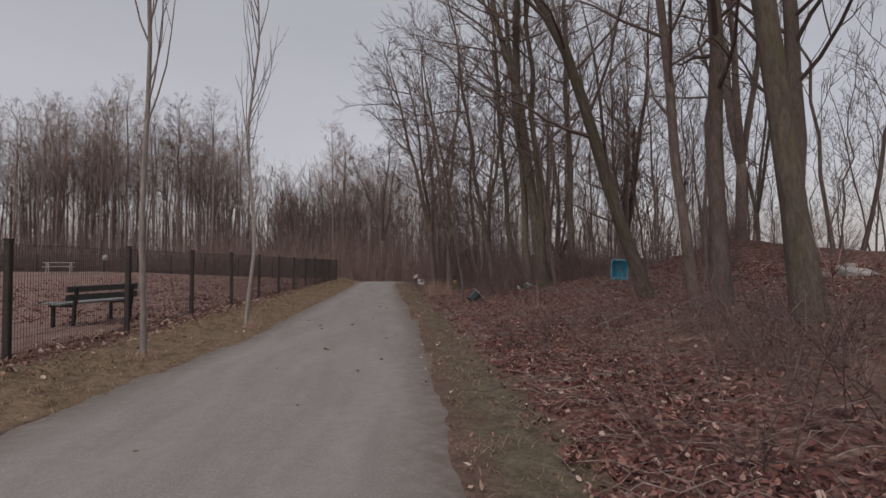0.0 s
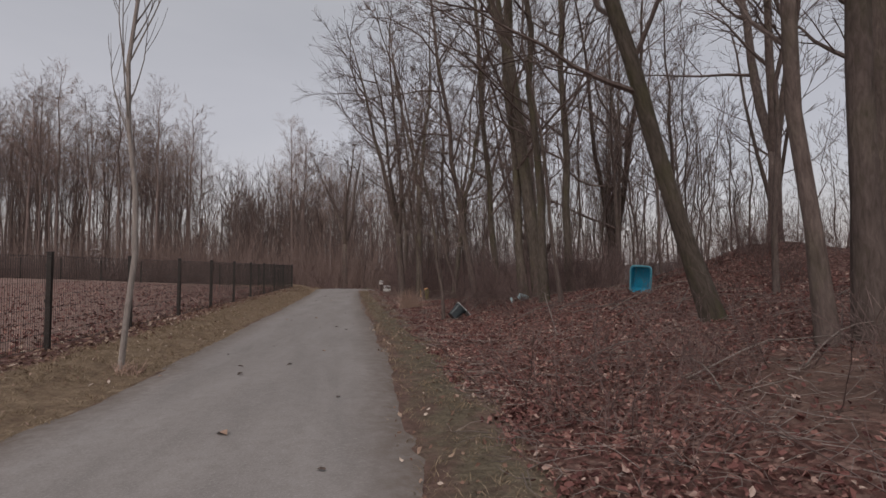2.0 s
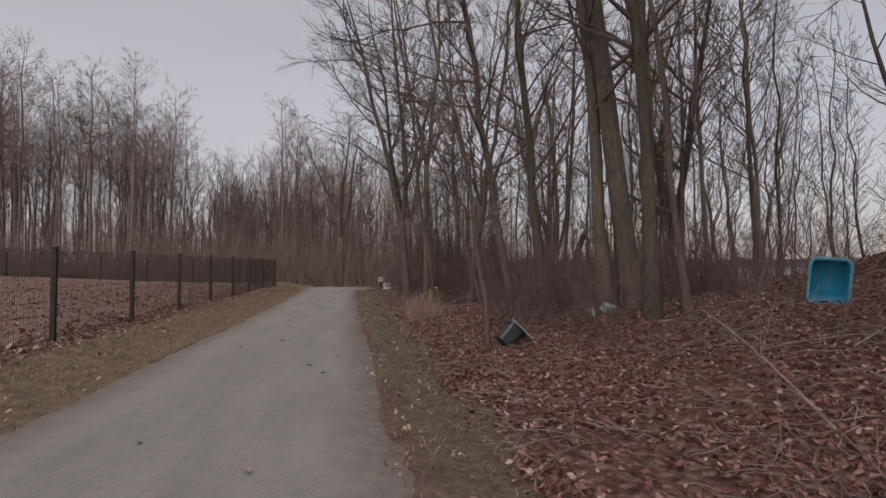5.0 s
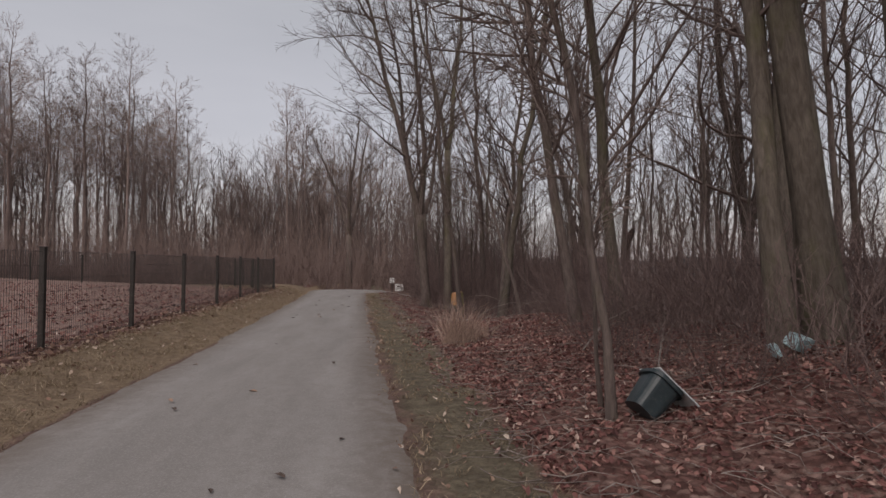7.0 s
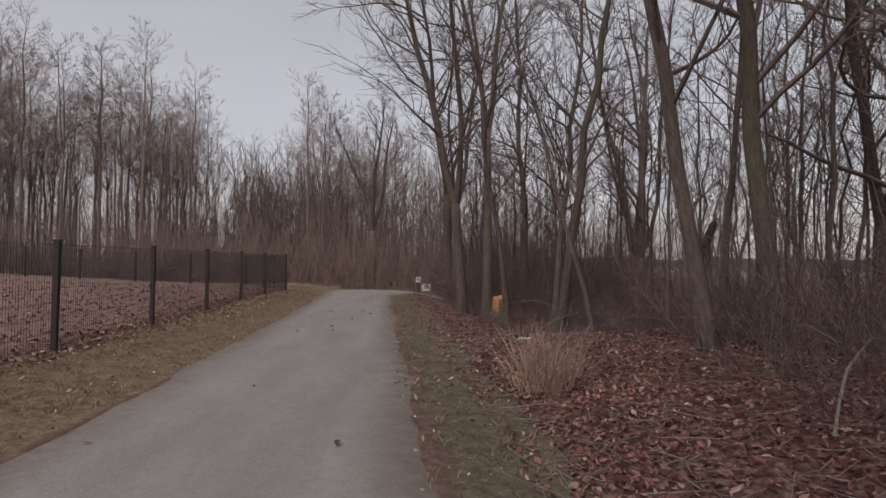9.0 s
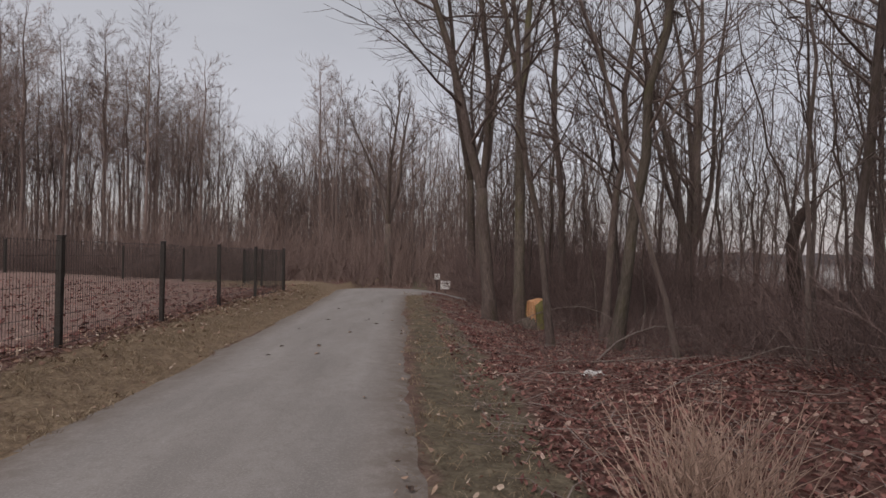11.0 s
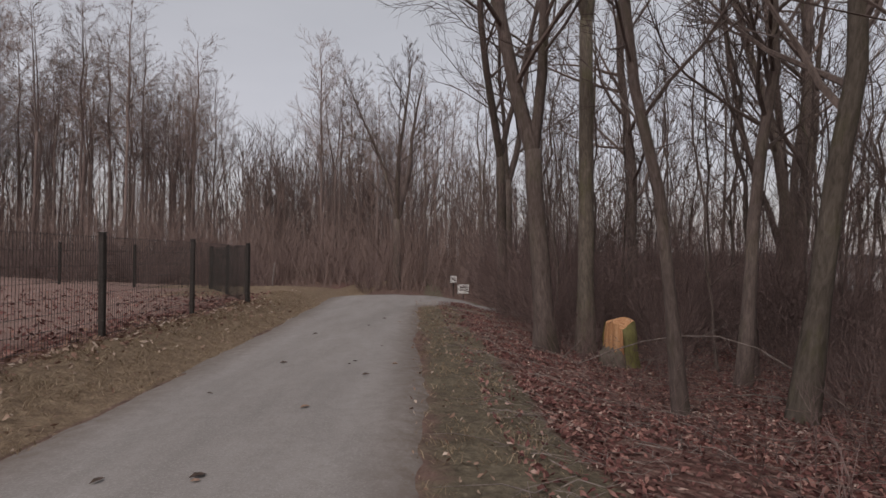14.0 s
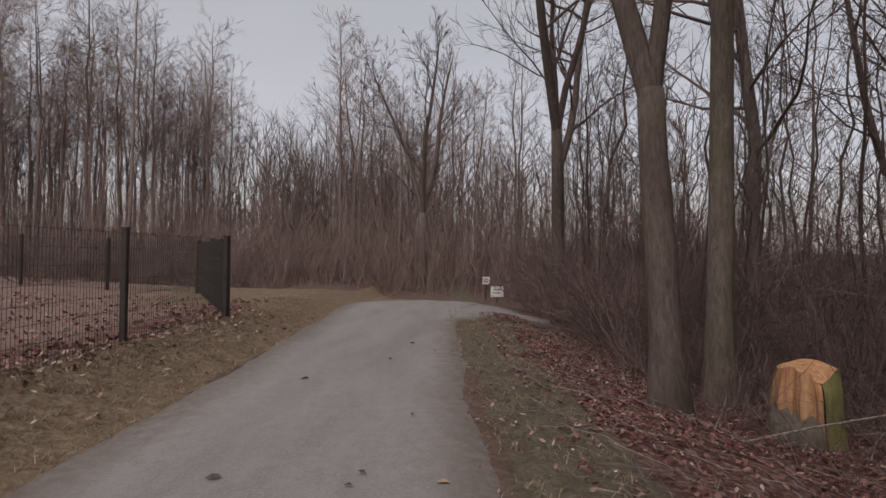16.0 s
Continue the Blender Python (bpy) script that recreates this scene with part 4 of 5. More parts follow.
def straw_tuft(x, y, h, n, spread, label):
    rg = random.Random(int(x * 100))
    t = thing("straw_tuft", pose(x, y, land(x, y)), label, "dry grass")
    V, F = [], []
    W, G = [], []
    for _ in range(n):
        a, q = rg.uniform(0, 6.283), spread * math.sqrt(rg.random())
        st = Vector((math.cos(a) * q, math.sin(a) * q, -0.03))
        hh = h * rg.uniform(0.5, 1.1)
        pts = grown(rg, st, Vector((rg.uniform(-0.35, 0.35), rg.uniform(-0.35, 0.35), 1)), hh, 4, 0.2, -0.14)
        tube(V, F, pts, [0.005, 0.0045, 0.004, 0.003, 0.0015], 3)
        if rg.random() < 0.3:
            p, d = along(pts, rg.uniform(0.3, 0.8))
            k = len(W)
            W += leaf_verts(rg, p.x, p.y, p.z, rg.uniform(0.03, 0.06), 2.5)
            G += [(k, k + 1, k + 2, k + 3), (k, k + 3, k + 4, k + 5)]
    part("stalk_clump", mesh_of("stalk_clump", V, F, STRAW), None, t)
    part("dry_foliage", mesh_of("dry_foliage", W, G, STRAW), None, t)


straw_tuft(1.52, 15.0, 0.85, 210, 0.32, "tall clump of pale straw-coloured dead grass")
straw_tuft(1.95, 15.6, 0.5, 70, 0.3, "smaller clump of dead straw grass")
for x, y, h in ((-3.56, 0.83, 0.16), (-3.14, 4.44, 0.2)):
    straw_tuft(x + 0.05, y - 0.05, h, 90, 0.2, "low tuft of dry grass around a sapling's foot")

# ---- saplings on the verge ----
for k, (x, y, r, h) in enumerate(((-3.56, 0.83, 0.046, 11.0), (-3.14, 4.44, 0.042, 10.5))):
    V, F, W, G = [], [], [], []
    rg = random.Random(300 + k)
    pts = [Vector((0.06 * math.sin(i * 0.9 + k) * (i / 12) ** 0.6 + 0.012 * i, 0.1 * math.cos(i * 1.3), -0.2 + (h + 0.2) * i / 12)) for i in range(13)]
    tube(V, F, pts, [r * (1 - 0.07 * i) for i in range(13)], 8)
    for j in range(24):
        t = 0.31 + 0.63 * j / 24
        p, d = along(pts, t)
        b = grown(rg, p, side_way(rg, d, rg.uniform(0.3, 0.55)), rg.uniform(1.3, 3.0), 6, 0.10, 0.24)
        tube(W, G, b, [0.015, 0.013, 0.011, 0.009, 0.007, 0.005, 0.003], 4)
        for w in range(3):
            q, e = along(b, rg.uniform(0.3, 0.95))
            tube(W, G, grown(rg, q, side_way(rg, e, 0.5), rg.uniform(0.3, 0.9), 3, 0.1, 0.2), [0.006, 0.005, 0.004, 0.002], 3)
    t = thing("sapling", pose(x, y, land(x, y), 0, 0, 70 * k), "slender pale-barked young tree on the grass verge", "tree", "verge saplings")
    part("trunk", mesh_of("trunk", V, F, BARK_PALE, True), None, t)
    part("crown", mesh_of("crown", W, G, BARK_PALE), None, t)

# ---- bench, table and scraps in the field ----
BENCH_PAINT = plain("bench_paint", (0.045, 0.055, 0.05), 0.5, 0, 0.3, 12, 0.2, (0.16, 0.14, 0.12), 0.35)
BENCH_SEAT = plain("worn_seat_paint", (0.22, 0.24, 0.235), 0.45, 0, 0.2, 12, 0.2)
CONCRETE = plain("weathered_concrete", (0.33, 0.31, 0.295), 0.9, 0, 0.2, 5, 0.4, (0.15, 0.13, 0.11), 0.5)
PALE_WOOD = plain("weathered_pale_wood", (0.5, 0.47, 0.44), 0.8, 0, 0.2, 14, 0.3)
LEG_PAINT = plain("leg_iron", (0.03, 0.03, 0.03), 0.6, 0.4, 0.3, 10, 0.2)


def part_box(name, parent, boxes, mat, label=""):
    bm = bmesh.new()
    for b in boxes:
        box(bm, *b)
    return part(name, bm, mat, parent, label)


def bench(x, y, rz):
    t = thing("bench", pose(x, y, land(x, y, False), 0, 0, rz), "dark green park bench with worn pale seat boards", "bench")
    for z in (0.56, 0.72):
        part_box("back_board", t, [(0, -0.25 - 0.12 * (z - 0.45), z, 1.62, 0.035, 0.115, 0.01)], BENCH_PAINT)
    for j, yy in enumerate((-0.13, 0.0, 0.13, 0.26)):
        part_box("seat_board", t, [(0, yy, 0.44, 1.68, 0.105, 0.04, 0.01)], BENCH_SEAT, "worn pale seat board")
    for sx in (-0.64, 0.64):
        bm = bmesh.new()
        box(bm, sx, -0.24, 0.38, 0.06, 0.05, 0.84, 0.008, pose(0, 0, 0, 6))
        box(bm, sx, 0.06, 0.395, 0.06, 0.52, 0.05, 0.008)
        box(bm, sx, 0.24, 0.18, 0.06, 0.05, 0.44, 0.008)
        part("leg_frame", bm, LEG_PAINT, t)


bench(-6.18, 4.28, 72)


def picnic_table(x, y, rz):
    t = thing("picnic_table", pose(x, y, land(x, y, False), 0, 0, rz), "pale weathered wooden table with benches out in the field", "table")
    for k in range(4):
        part_box("top_board", t, [(0, -0.28 + 0.19 * k, 0.74, 1.8, 0.17, 0.045, 0.008)], PALE_WOOD)
    for sy in (-0.7, 0.7):
        part_box("seat_board", t, [(0, sy, 0.44, 1.8, 0.24, 0.045, 0.008)], PALE_WOOD)
    for sx in (-0.7, 0.7):
        bm = bmesh.new()
        box(bm, sx, 0, 0.41, 0.06, 1.6, 0.08, 0.006)
        for s in (-1, 1):
            box(bm, 0, 0, 0, 0.06, 0.09, 0.86, 0.006, pose(sx, s * 0.42, 0.35, s * 22))
        part("leg_frame", bm, PALE_WOOD, t)


picnic_table(-25.3, 33.2, 25)

PLASTIC_WHITE = plain("white_plastic", (0.62, 0.61, 0.60), 0.5, 0, 0.15, 12, 0.2, (0.3, 0.27, 0.24), 0.3)


def crumple(name, x, y, z, sx, sy, sz, label, category, mat, seed, rz=0, detail=3, rough=0.35):
    """A crumpled sheet or lump, folded by noise."""
    bm = bmesh.new()
    bmesh.ops.create_icosphere(bm, subdivisions=detail, radius=0.5)
    for v in bm.verts:
        q = noise.noise((v.co.x * 3 + seed, v.co.y * 3, v.co.z * 3)) + 0.6 * noise.noise((v.co.x * 7 + seed, v.co.y * 7, v.co.z * 7))
        v.co *= 1 + rough * q
        v.co.x *= sx
        v.co.y *= sy
        v.co.z *= sz
    me = bpy.data.meshes.new(name)
    bm.to_mesh(me)
    bm.free()
    me.materials.append(mat)
    ob = new(name, me)
    ob.matrix_basis = pose(x, y, z, 0, 0, rz)
    return tagged(ob, label, category)


crumple("plastic_scrap", FENCE_X - 0.04, 2.3, 1.3, 0.06, 0.2, 0.1, "torn white plastic scrap caught on the fence wires", "litter", PLASTIC_WHITE, 3, 10)

# ---- things on the bank ----
BLUE = plain("blue_plastic", (0.02, 0.30, 0.45), 0.35, 0, 0.2, 4, 0.1, (0.10, 0.08, 0.06), 0.25)
BLUE_PALE = plain("pale_blue_rim", (0.12, 0.40, 0.50), 0.4, 0, 0.15, 8, 0.1)


def round_rect(w, h, r, seg=5):
    pts = []
    for cx, cy, a0 in ((w / 2 - r, h / 2 - r, 0), (-w / 2 + r, h / 2 - r, 90), (-w / 2 + r, -h / 2 + r, 180), (w / 2 - r, -h / 2 + r, 270)):
        for k in range(seg + 1):
            a = radians(a0 + 90 * k / seg)
            pts.append((cx + r * math.cos(a), cy + r * math.sin(a)))
    return pts


def loft(rings, close_first=True, close_last=False):
    V, F = [], []
    n = len(rings[0])
    for r in rings:
        V += r
    for j in range(len(rings) - 1):
        for k in range(n):
            F.append((j * n + k, j * n + (k + 1) % n, (j + 1) * n + (k + 1) % n, (j + 1) * n + k))
    if close_first:
        F.append(tuple(reversed(range(n))))
    if close_last:
        F.append(tuple((len(rings) - 1) * n + k for k in range(n)))
    return V, F


def tub(name, w, h, depth, taper, mat, rim_mat, m, label, category, wall=0.012):
    """A tub with a floor, walls of real thickness and a turned rim, opening along +z."""
    t = thing(name, m, label, category)
    rings = [[(x, y, z) for x, y in round_rect(w * k, h * k, 0.09 * k)] for k, z in ((taper, 0), (1, depth))]
    inner = [[(x, y, z) for x, y in round_rect(w * k - 2 * wall, h * k - 2 * wall, 0.08 * k)] for k, z in ((1, depth), (taper, wall))]
    V, F = loft(rings + inner, True, True)
    part("shell", mesh_of("shell", V, F, mat), None, t)
    rim = [[(x, y, z) for x, y in round_rect(w + a, h + a, 0.09 + a / 2)] for a, z in ((0.004, depth - 0.03), (0.045, depth - 0.03), (0.045, depth + 0.008), (-0.02, depth + 0.008), (-0.02, depth - 0.004))]
    V, F = loft(rim, False, False)
    part("rim", mesh_of("rim", V, F, rim_mat), None, t)
    return t


zb = land(6.88, 8.8)
tub("plastic_tub", 0.47, 0.66, 0.24, 0.82, BLUE, BLUE_PALE, pose(6.88, 8.8, zb + 0.36, 101, 4, -38), "blue plastic tub standing on edge among the leaves", "tub")

BLACK = plain("black_plastic", (0.022, 0.032, 0.036), 0.35, 0, 0.3, 6, 0.15, (0.12, 0.10, 0.09), 0.25)
GREY_EDGE = plain("pale_grey_edge", (0.6, 0.62, 0.62), 0.5, 0, 0.1, 10, 0.1)
zb = land(2.42, 10.0)
bucket = tub("plastic_bucket", 0.31, 0.31, 0.33, 0.8, BLACK, BLACK, pose(2.27, 10.0, zb + 0.04, -20, 45, -12), "black plastic bucket tipped over in the leaves", "bucket")
bm = bmesh.new()
box(bm, 0.07, 0, 0.352, 0.46, 0.33, 0.012, 0.005)
part("lid", bm, GREY_EDGE, bucket, "pale grey lid lying askew on the rim")

CARTON = plain("carton", (0.36, 0.50, 0.53), 0.6, 0, 0.15, 9, 0.2, (0.25, 0.22, 0.2), 0.35)
for k, (x, y, w, rx, rz) in enumerate(((4.36, 10.62, 0.25, 25, 20), (4.02, 10.55, 0.13, -15, 70))):
    bm = bmesh.new()
    box(bm, 0, 0, 0, w, w * 0.6, 0.16, 0.015)
    for v in bm.verts:
        v.co += Vector(noise.noise_vector(v.co * 5 + Vector((k * 3, 0, 0)))) * 0.035
    me = bpy.data.meshes.new("carton")
    bm.to_mesh(me)
    bm.free()
    me.materials.append(CARTON)
    ob = new("carton", me)
    ob.matrix_basis = pose(x, y, land(x, y) + 0.1, rx, 12, rz)
    tagged(ob, "crumpled pale bluish carton at a tree's foot", "litter", "litter under the big tree")

for k, (x, y, sx, sy, sz, rz, tx) in enumerate(((7.75, 2.35, 0.30, 0.25, 0.26, 30, 8), (8.5, 2.2, 0.55, 0.4, 0.16, -12, 14), (8.9, 2.9, 0.4, 0.3, 0.2, 50, -9))):
    bm = bmesh.new()
    box(bm, 0, 0, 0, sx, sy, sz, 0.03)
    for v in bm.verts:
        v.co += Vector(noise.noise_vector(v.co * 6 + Vector((k * 5, 1, 0)))) * 0.03
    me = bpy.data.meshes.new("concrete_lump")
    bm.to_mesh(me)
    bm.free()
    me.materials.append(CONCRETE)
    ob = new("concrete_lump", me)
    ob.matrix_basis = pose(x, y, land(x, y) + sz * 0.3, tx, 6, rz)
    tagged(ob, "broken lump of pale grey concrete on the bank", "rubble", "rubble on the bank")

crumple("plastic_bag", 2.28, 18.95, land(2.28, 18.95) + 0.03, 0.25, 0.16, 0.09, "crumpled whitish plastic bag lying in the leaves", "litter", PLASTIC_WHITE, 9, 20, 4, 0.75)


# ---- logs, stumps, fallen branches ----
def cut_wood_material():
    m, n, l, b = material("fresh_cut_wood", 0.8, 0, 0.2)
    f = noise_tex(n, l, mapped(n, l, (3, 3, 0.4)), 5, 5, 0.7)
    col = ramp_of(n, l, f, [(0.28, (0.20, 0.10, 0.06)), (0.42, (0.44, 0.215, 0.105)), (0.6, (0.58, 0.33, 0.17)), (0.75, (0.66, 0.5, 0.37))])
    l.new(col, b.inputs["Base Color"])
    bump(n, l, b, f, 0.5, 0.01)
    return m


CUT = cut_wood_material()
LICHEN = bark_material("lichen_bark", (0.17, 0.15, 0.06), (0.34, 0.31, 0.14), 0.5, (0.33, 0.31, 0.10))


def log(name, x, y, z, length, r, rx, rz, label, bark, ry=0):
    """A cut log along its own z, with an uneven outline and bare cut ends."""
    t = thing(name, pose(x, y, z, rx, ry, rz), label, "log")
    sides, rings = 18, []
    for j in range(7):
        zz = length * j / 6
        rings.append([(math.cos(a) * r * q, math.sin(a) * r * q, zz) for k in range(sides)
                      for a in (2 * math.pi * k / sides,) for q in (1 + 0.12 * noise.noise((math.cos(a) * 1.5, math.sin(a) * 1.5, zz * 1.2 + x)),)])
    V, F = loft(rings, False, False)
    part("bark_shell", mesh_of("bark_shell", V, F, bark, True), None, t)
    for zz, ring, flip in ((0, rings[0], -1), (length, rings[-1], 1)):
        top = [[(a, b, c) for a, b, c in ring], [(a * 0.96, b * 0.96, c + 0.012 * flip) for a, b, c in ring], [(a * 0.4, b * 0.4, c + (0.02 + 0.015 * math.sin(5 * a / r)) * flip) for a, b, c in ring]]
        V, F = loft(top, False, True)
        part("cut_face", mesh_of("cut_face", V, F, CUT), None, t, "orange bare cut wood")


def split_stump(x, y, r, h, rz, label):
    """An upright stump, split so that one side shows bare wood."""
    t = thing("split_stump", pose(x, y, land(x, y) - 0.05, 3, -5, rz), label, "tree stump")
    n, cut, rings, face = 22, -0.25 * r, [], []
    for j in range(9):
        z = h * j / 8
        ring, wood = [], []
        for k in range(n + 1):
            a = radians(-105 + 210 * k / n)
            q = r * (1 + 0.10 * noise.noise((math.cos(a) * 1.6, math.sin(a) * 1.6, z * 1.5)) - 0.16 * max(0, (j - 5) / 3) ** 2 + 0.12 * (1 - j / 8) ** 3)
            top = 0.05 * noise.noise((a * 1.3, 3, 0)) if j == 8 else 0
            ring.append((math.cos(a) * q, math.sin(a) * q, z * (1 - 0.1 * abs(a / radians(105)) ** 3) + top))
        p0, p1 = Vector(ring[0]), Vector(ring[-1])
        for k in range(11):
            u = k / 10
            v = p1.lerp(p0, u)
            wood.append((v.x + 0.03 * math.sin(u * 17 + j * 0.2) + 0.02 * noise.noise((u * 6, z * 2, 1)), v.y, v.z * (1 + 0.1 * math.sin(math.pi * u) ** 0.7) - 0.03 * abs(math.sin(u * 9))))
        rings.append(ring)
        face.append(wood)
    for nm, rows_, mat, lab in (("bark_shell", rings, LICHEN, "yellow-green lichened bark"), ("split_face", face, CUT, "bare orange split wood")):
        m = len(rows_[0])
        V = [p for row in rows_ for p in row]
        F = [(j * m + k, j * m + k + 1, (j + 1) * m + k + 1, (j + 1) * m + k) for j in range(8) for k in range(m - 1)]
        part(nm, mesh_of(nm, V, F, mat, nm == "bark_shell"), None, t, lab)
    low, m2 = [], 15
    for j in range(5):
        z, row = h * 0.42 * j / 4, []
        for k in range(m2):
            a = radians(98 + 164 * k / (m2 - 1))
            q = r * (1.1 - 0.04 * j - (0.55 if j == 4 else 0.0) * math.sin(math.pi * k / (m2 - 1)) + 0.08 * noise.noise((math.cos(a) * 2, math.sin(a) * 2, z * 2)))
            row.append((math.cos(a) * q, math.sin(a) * q, z + (0.05 * math.sin(k * 1.7) if j > 2 else 0)))
        low.append(row)
    F = [(j * m2 + k, j * m2 + k + 1, (j + 1) * m2 + k + 1, (j + 1) * m2 + k) for j in range(4) for k in range(m2 - 1)]
    part("root_bark", mesh_of("root_bark", [p for row in low for p in row], F, BARK_MOSSY, True), None, t, "dark mossy bark below the notch")
    top = rings[-1] + face[-1][1:-1]
    part("cut_top", mesh_of("cut_top", [(a * 0.99, b * 0.99, c - 0.002) for a, b, c in top], [tuple(range(len(top)))], CUT), None, t, "bare orange cut wood")


split_stump(3.4, 27.05, 0.35, 0.90, 14, "upright split stump of orange wood and yellow lichen bark")

DEAD = bark_material("dead_branch_bark", (0.13, 0.105, 0.094), (0.33, 0.275, 0.25))


def fallen_branch(x, y, rz, length, r, lift, seed):
    rg = random.Random(seed)
    V, F, W, G = [], [], [], []
    a = radians(rz)
    pts = []
    for i in range(9):
        t = i / 8
        px, py = x + math.cos(a) * length * t + 0.12 * math.sin(4 * t + seed), y + math.sin(a) * length * t + 0.1 * math.sin(3 * t)
        pts.append(Vector((px, py, land(px, py) + 0.03 + lift * math.sin(math.pi * min(1, t * 1.1)) + 0.04 * rg.random())))
    tube(V, F, pts, [r * (1 - 0.09 * i) for i in range(9)], 6)
    for k in range(int(length * 4)):
        p, d = along(pts, rg.uniform(0.15, 0.98))
        tw = grown(rg, p, side_way(rg, d, rg.uniform(0.4, 1.0)), rg.uniform(0.25, 0.8), 3, 0.2, 0.02)
        tube(W, G, tw, [r * 0.3, r * 0.25, r * 0.18, r * 0.08], 3)
    t = thing("fallen_branch", Matrix(), "dead fallen branch lying across the leaf litter", "branch", "fallen branches")
    part("bough", mesh_of("bough", V, F, DEAD, True), None, t)
    tagged(part("twiggery", mesh_of("twiggery", W, G, DEAD), None, t), kind="stuff")


def twig_litter():
    """Small dead twigs lying loose over the leaves."""
    rg = random.Random(31)
    V, F = [], []
    for _ in range(4200):
        y = rg.uniform(-5, 35)
        x = curve_at(RIGHT_EDGE, y) + 0.7 + 7 * rg.random() ** 1.3
        ln, a, r = rg.uniform(0.12, 0.7), rg.uniform(0, 6.283), rg.uniform(0.002, 0.0055)
        pts = []
        for i in range(4):
            px, py = x + math.cos(a) * ln * i / 3, y + math.sin(a) * ln * i / 3
            pts.append(Vector((px, py, land(px, py) + 0.035 + rg.uniform(0, 0.05))))
            a += rg.uniform(-0.5, 0.5)
        tube(V, F, pts, [r, r * 0.9, r * 0.7, r * 0.4], 3)
    tagged(new("twig_litter", mesh_of("twig_litter", V, F, DEAD)), "small dead twigs scattered over the leaf litter", "twigs", kind="stuff")


twig_litter()
rg = random.Random(77)
for k in range(46):
    y = rg.uniform(1, 34)
    x = curve_at(RIGHT_EDGE, y) + rg.uniform(2.4, 7.5)
    fallen_branch(x, y, rg.uniform(0, 360) if x > 4.5 else rg.uniform(-40, 80), rg.uniform(1.0, 2.8), rg.uniform(0.006, 0.015), rg.uniform(0.02, 0.3), k)
fallen_branch(3.2, 5.2, 70, 4.2, 0.012, 0.45, 901)
fallen_branch(4.2, 7.6, 10, 2.6, 0.010, 0.25, 905)
fallen_branch(4.8, 6.6, -15, 3.0, 0.011, 0.35, 906)
fallen_branch(5.5, 5.4, 30, 2.5, 0.012, 0.3, 907)
fallen_branch(2.9, 12.6, 35, 3.4, 0.014, 0.4, 902)
fallen_branch(3.0, 20.5, 35, 4.5, 0.016, 0.6, 903)
shrub(BRAMBLE[0], 3.0, 26.55, 1.1, "thin leafless bramble stems before a stump", "brambles", "bramble")
fallen_branch(2.6, 26.6, -45, 4.2, 0.013, 0.8, 904)

# the snapped trunk deeper in the wood
ROTTEN = bark_material("rotten_bark", (0.045, 0.034, 0.03), (0.11, 0.078, 0.066))
V, F = [], []
sz = land(10.6, 26.3)
pts = [Vector(p) for p in ((0, 0, -0.3), (0.02, 0, 0.8), (-0.02, 0, 1.7), (-0.06, 0, 2.3), (0.12, 0.02, 2.65), (0.35, 0.03, 2.95), (0.55, 0.05, 3.1))]
tube(V, F, pts, [0.30, 0.26, 0.25, 0.25, 0.2, 0.18, 0.1], 10)
V = [v + Vector(noise.noise_vector(v * 2.3)) * 0.05 for v in V]
snag = thing("broken_trunk", pose(10.6, 26.3, sz) @ Matrix.Diagonal((0.68, 0.68, 1.18, 1)), "snapped-off dead tree trunk with a bent jagged top", "tree stump")
part("trunk", mesh_of("trunk", V, F, ROTTEN, True), None, snag)
V, F = [], []
for k in range(9):
    a = 0.7 * k
    tube(V, F, [Vector((0.5, 0.05, 3.05)), Vector((0.55 + 0.12 * math.cos(a), 0.05 + 0.12 * math.sin(a), 3.2 + 0.03 * k))], [0.06, 0.006], 4)
part("splinter_crown", mesh_of("splinter_crown", V, F, DEAD), None, snag)

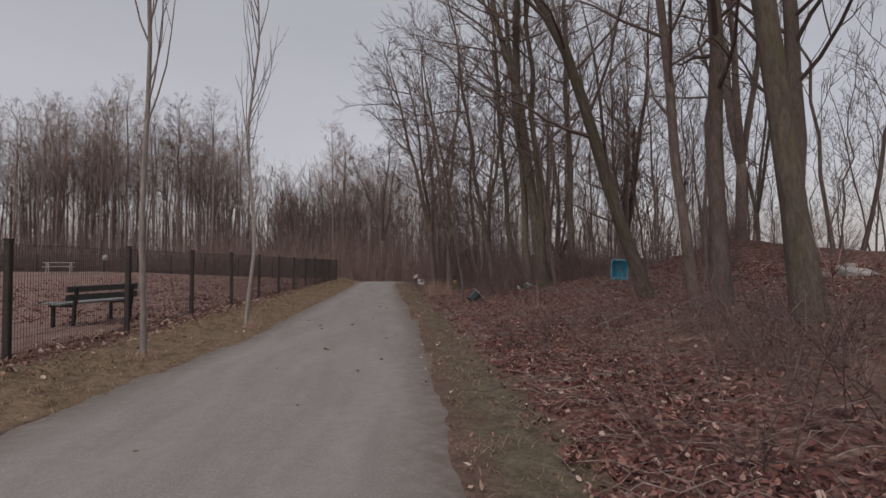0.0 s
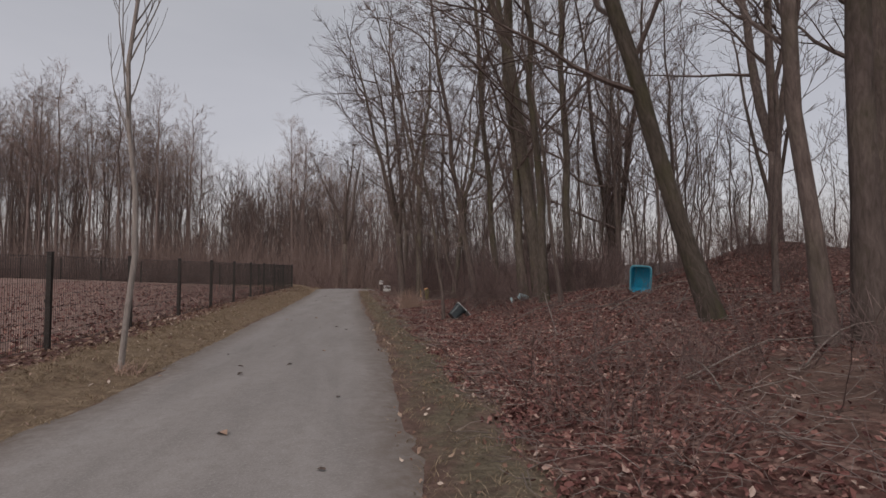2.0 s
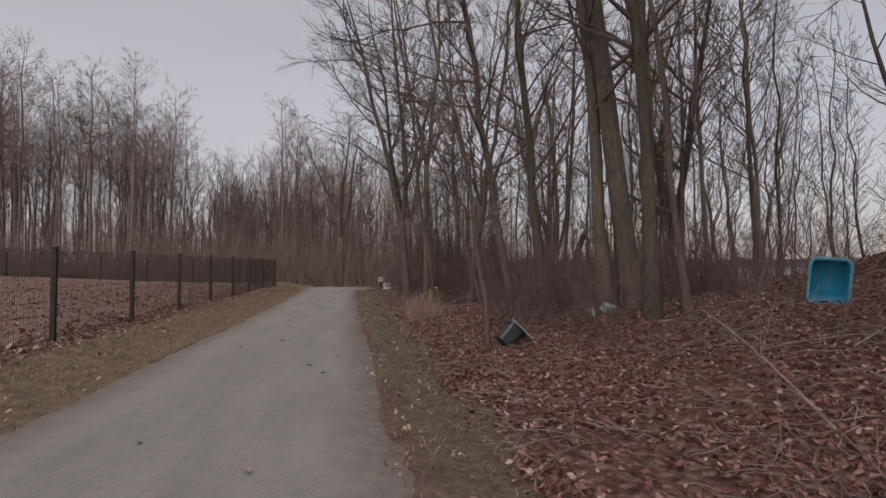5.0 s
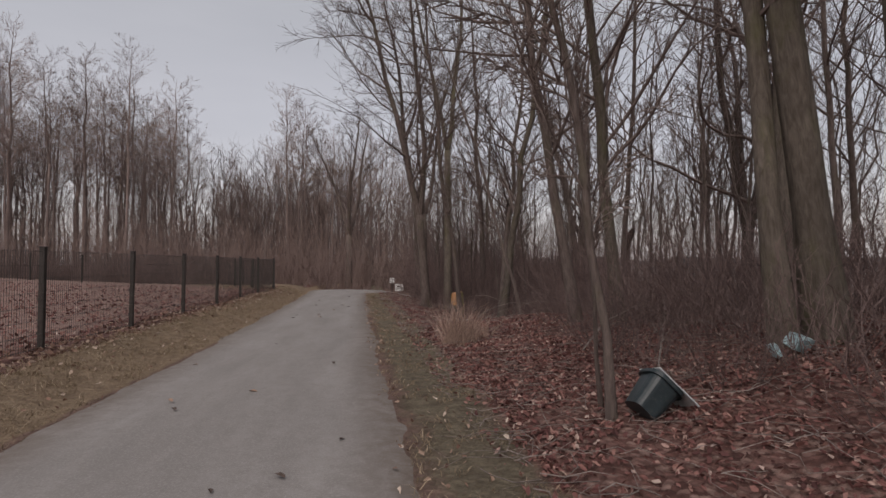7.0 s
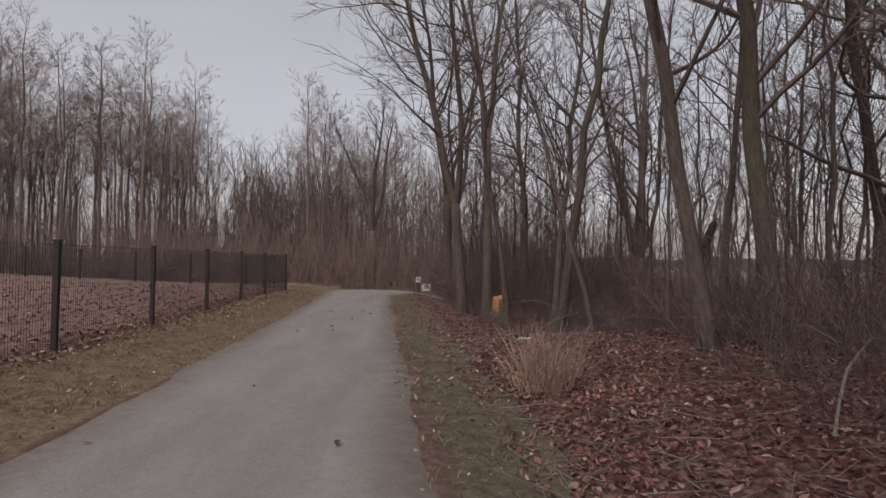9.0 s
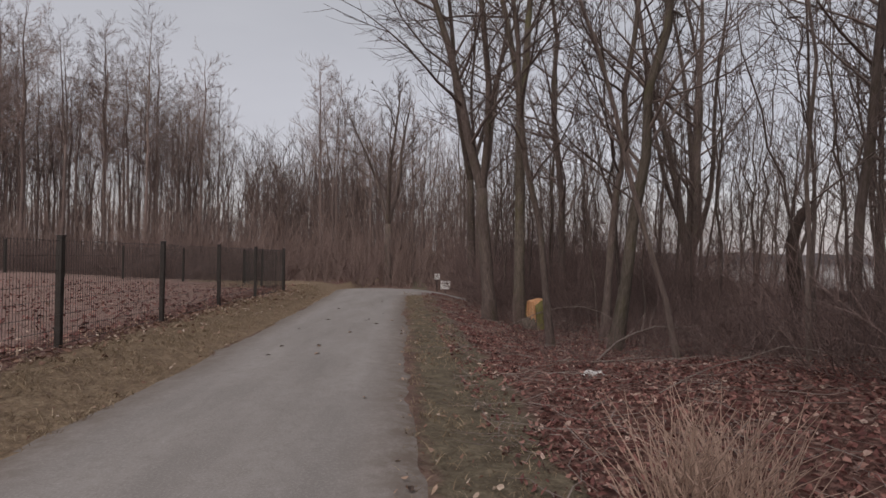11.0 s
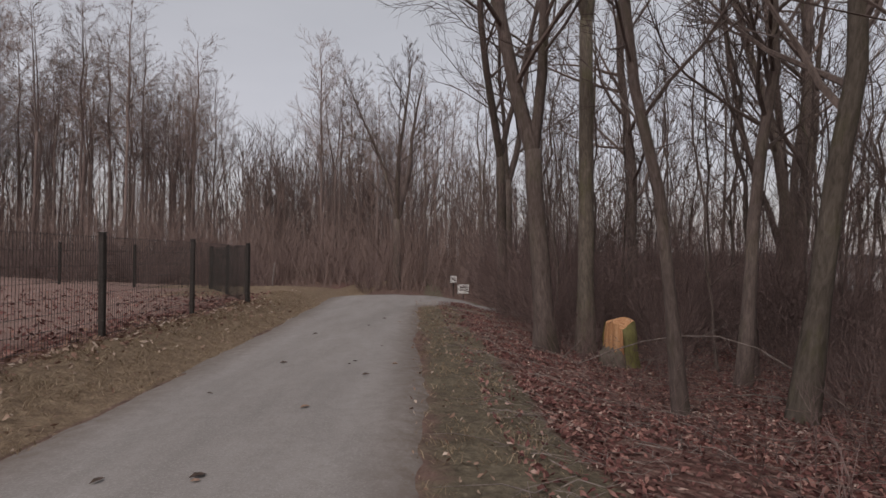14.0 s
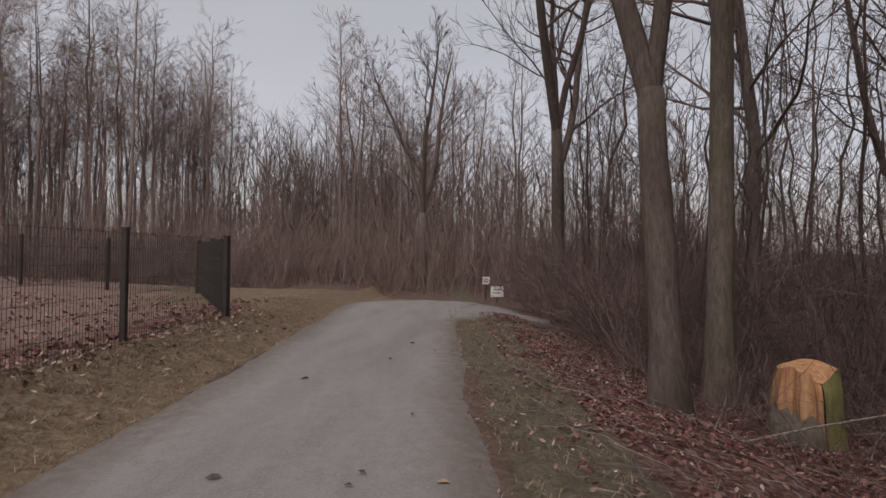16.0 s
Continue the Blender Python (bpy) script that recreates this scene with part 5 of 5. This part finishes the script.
# ---- signs beyond the junction, and a pale stake ----
SIGN_W = plain("sign_white", (0.78, 0.77, 0.75), 0.5, 0, 0.06, 10, 0.05, (0.45, 0.42, 0.4), 0.2)
SIGN_D = plain("sign_print", (0.16, 0.15, 0.15), 0.6, 0, 0.2, 10, 0.0)
for k, (x, y, w, h, zt) in enumerate(((1.45, 50.2, 0.42, 0.42, 1.32), (2.05, 49.8, 0.72, 0.6, 0.95))):
    t = thing("sign", pose(x, y, land(x, y), 0, 0, 4), "small white notice board on a thin post", "sign", "notice boards")
    bm = bmesh.new()
    bmesh.ops.create_cone(bm, cap_ends=True, segments=10, radius1=0.03, radius2=0.03, depth=zt + 0.2)
    bmesh.ops.transform(bm, matrix=pose(0, 0.03, (zt - 0.2) / 2), verts=bm.verts)
    part("post", bm, LEG_PAINT, t)
    board = part_box("board", t, [(0, 0, zt - h / 2, w, 0.02, h, 0.004)], SIGN_W)
    part_box("printed_bar", board, [(0, -0.014, zt - h * 0.32, w * 0.6, 0.006, h * 0.1, 0)], SIGN_D)
    part_box("printed_bar", board, [(0, -0.014, zt - h * 0.6, w * 0.7, 0.006, h * 0.07, 0)], SIGN_D)
V, F = [], []
tube(V, F, [Vector((0, 0, -0.2)), Vector((0.05, 0, 0.8)), Vector((0.13, 0, 1.5))], [0.05, 0.045, 0.035], 8)
st = new("stake", mesh_of("stake", V, F, BARK_PALE, True))
st.matrix_basis = pose(-9.6, 48.8, land(-9.6, 48.8))
tagged(st, "thin pale wooden stake leaning at the wood's edge", "stake")

# ---- single leaves on the path ----
rg = random.Random(99)
SINGLE = [(-1.09, 1.47), (-0.2, 0.6), (-1.0, 9.2), (-2.1, 11.5), (-0.9, 23.9), (-2.2, 20.9), (-1.3, 22.5), (-1.2, 24.5), (-1.15, 24.7), (-0.6, 24.6), (-2.4, 23.0), (-0.9, 26.0), (-1.5, 20.2)]
SINGLE += [(rg.uniform(-2.6, 0.0), rg.uniform(-3, 32)) for _ in range(34)]
DARK_LEAF = plain("damp_leaf", (0.075, 0.05, 0.04), 0.7, 0, 0.4, 30, 0.0)
for k, (x, y) in enumerate(SINGLE):
    s = 0.15 if k == 0 else rg.uniform(0.05, 0.11)
    V = [Vector((a * s, b * s, abs(c) * s * 1.6)) for a, b, c in LEAF_SHAPE]
    ob = new("fallen_leaf", mesh_of("fallen_leaf", V, [(0, 1, 2, 3), (0, 3, 4, 5)], PALE_LEAF if k % 3 == 0 else DARK_LEAF))
    ob.matrix_basis = pose(x, y, land(x, y, False) + 0.024, rg.uniform(-8, 8), rg.uniform(-8, 8), rg.uniform(0, 360))
    tagged(ob, "single curled dead leaf lying on the gravel path", "leaf", "leaves on the path")
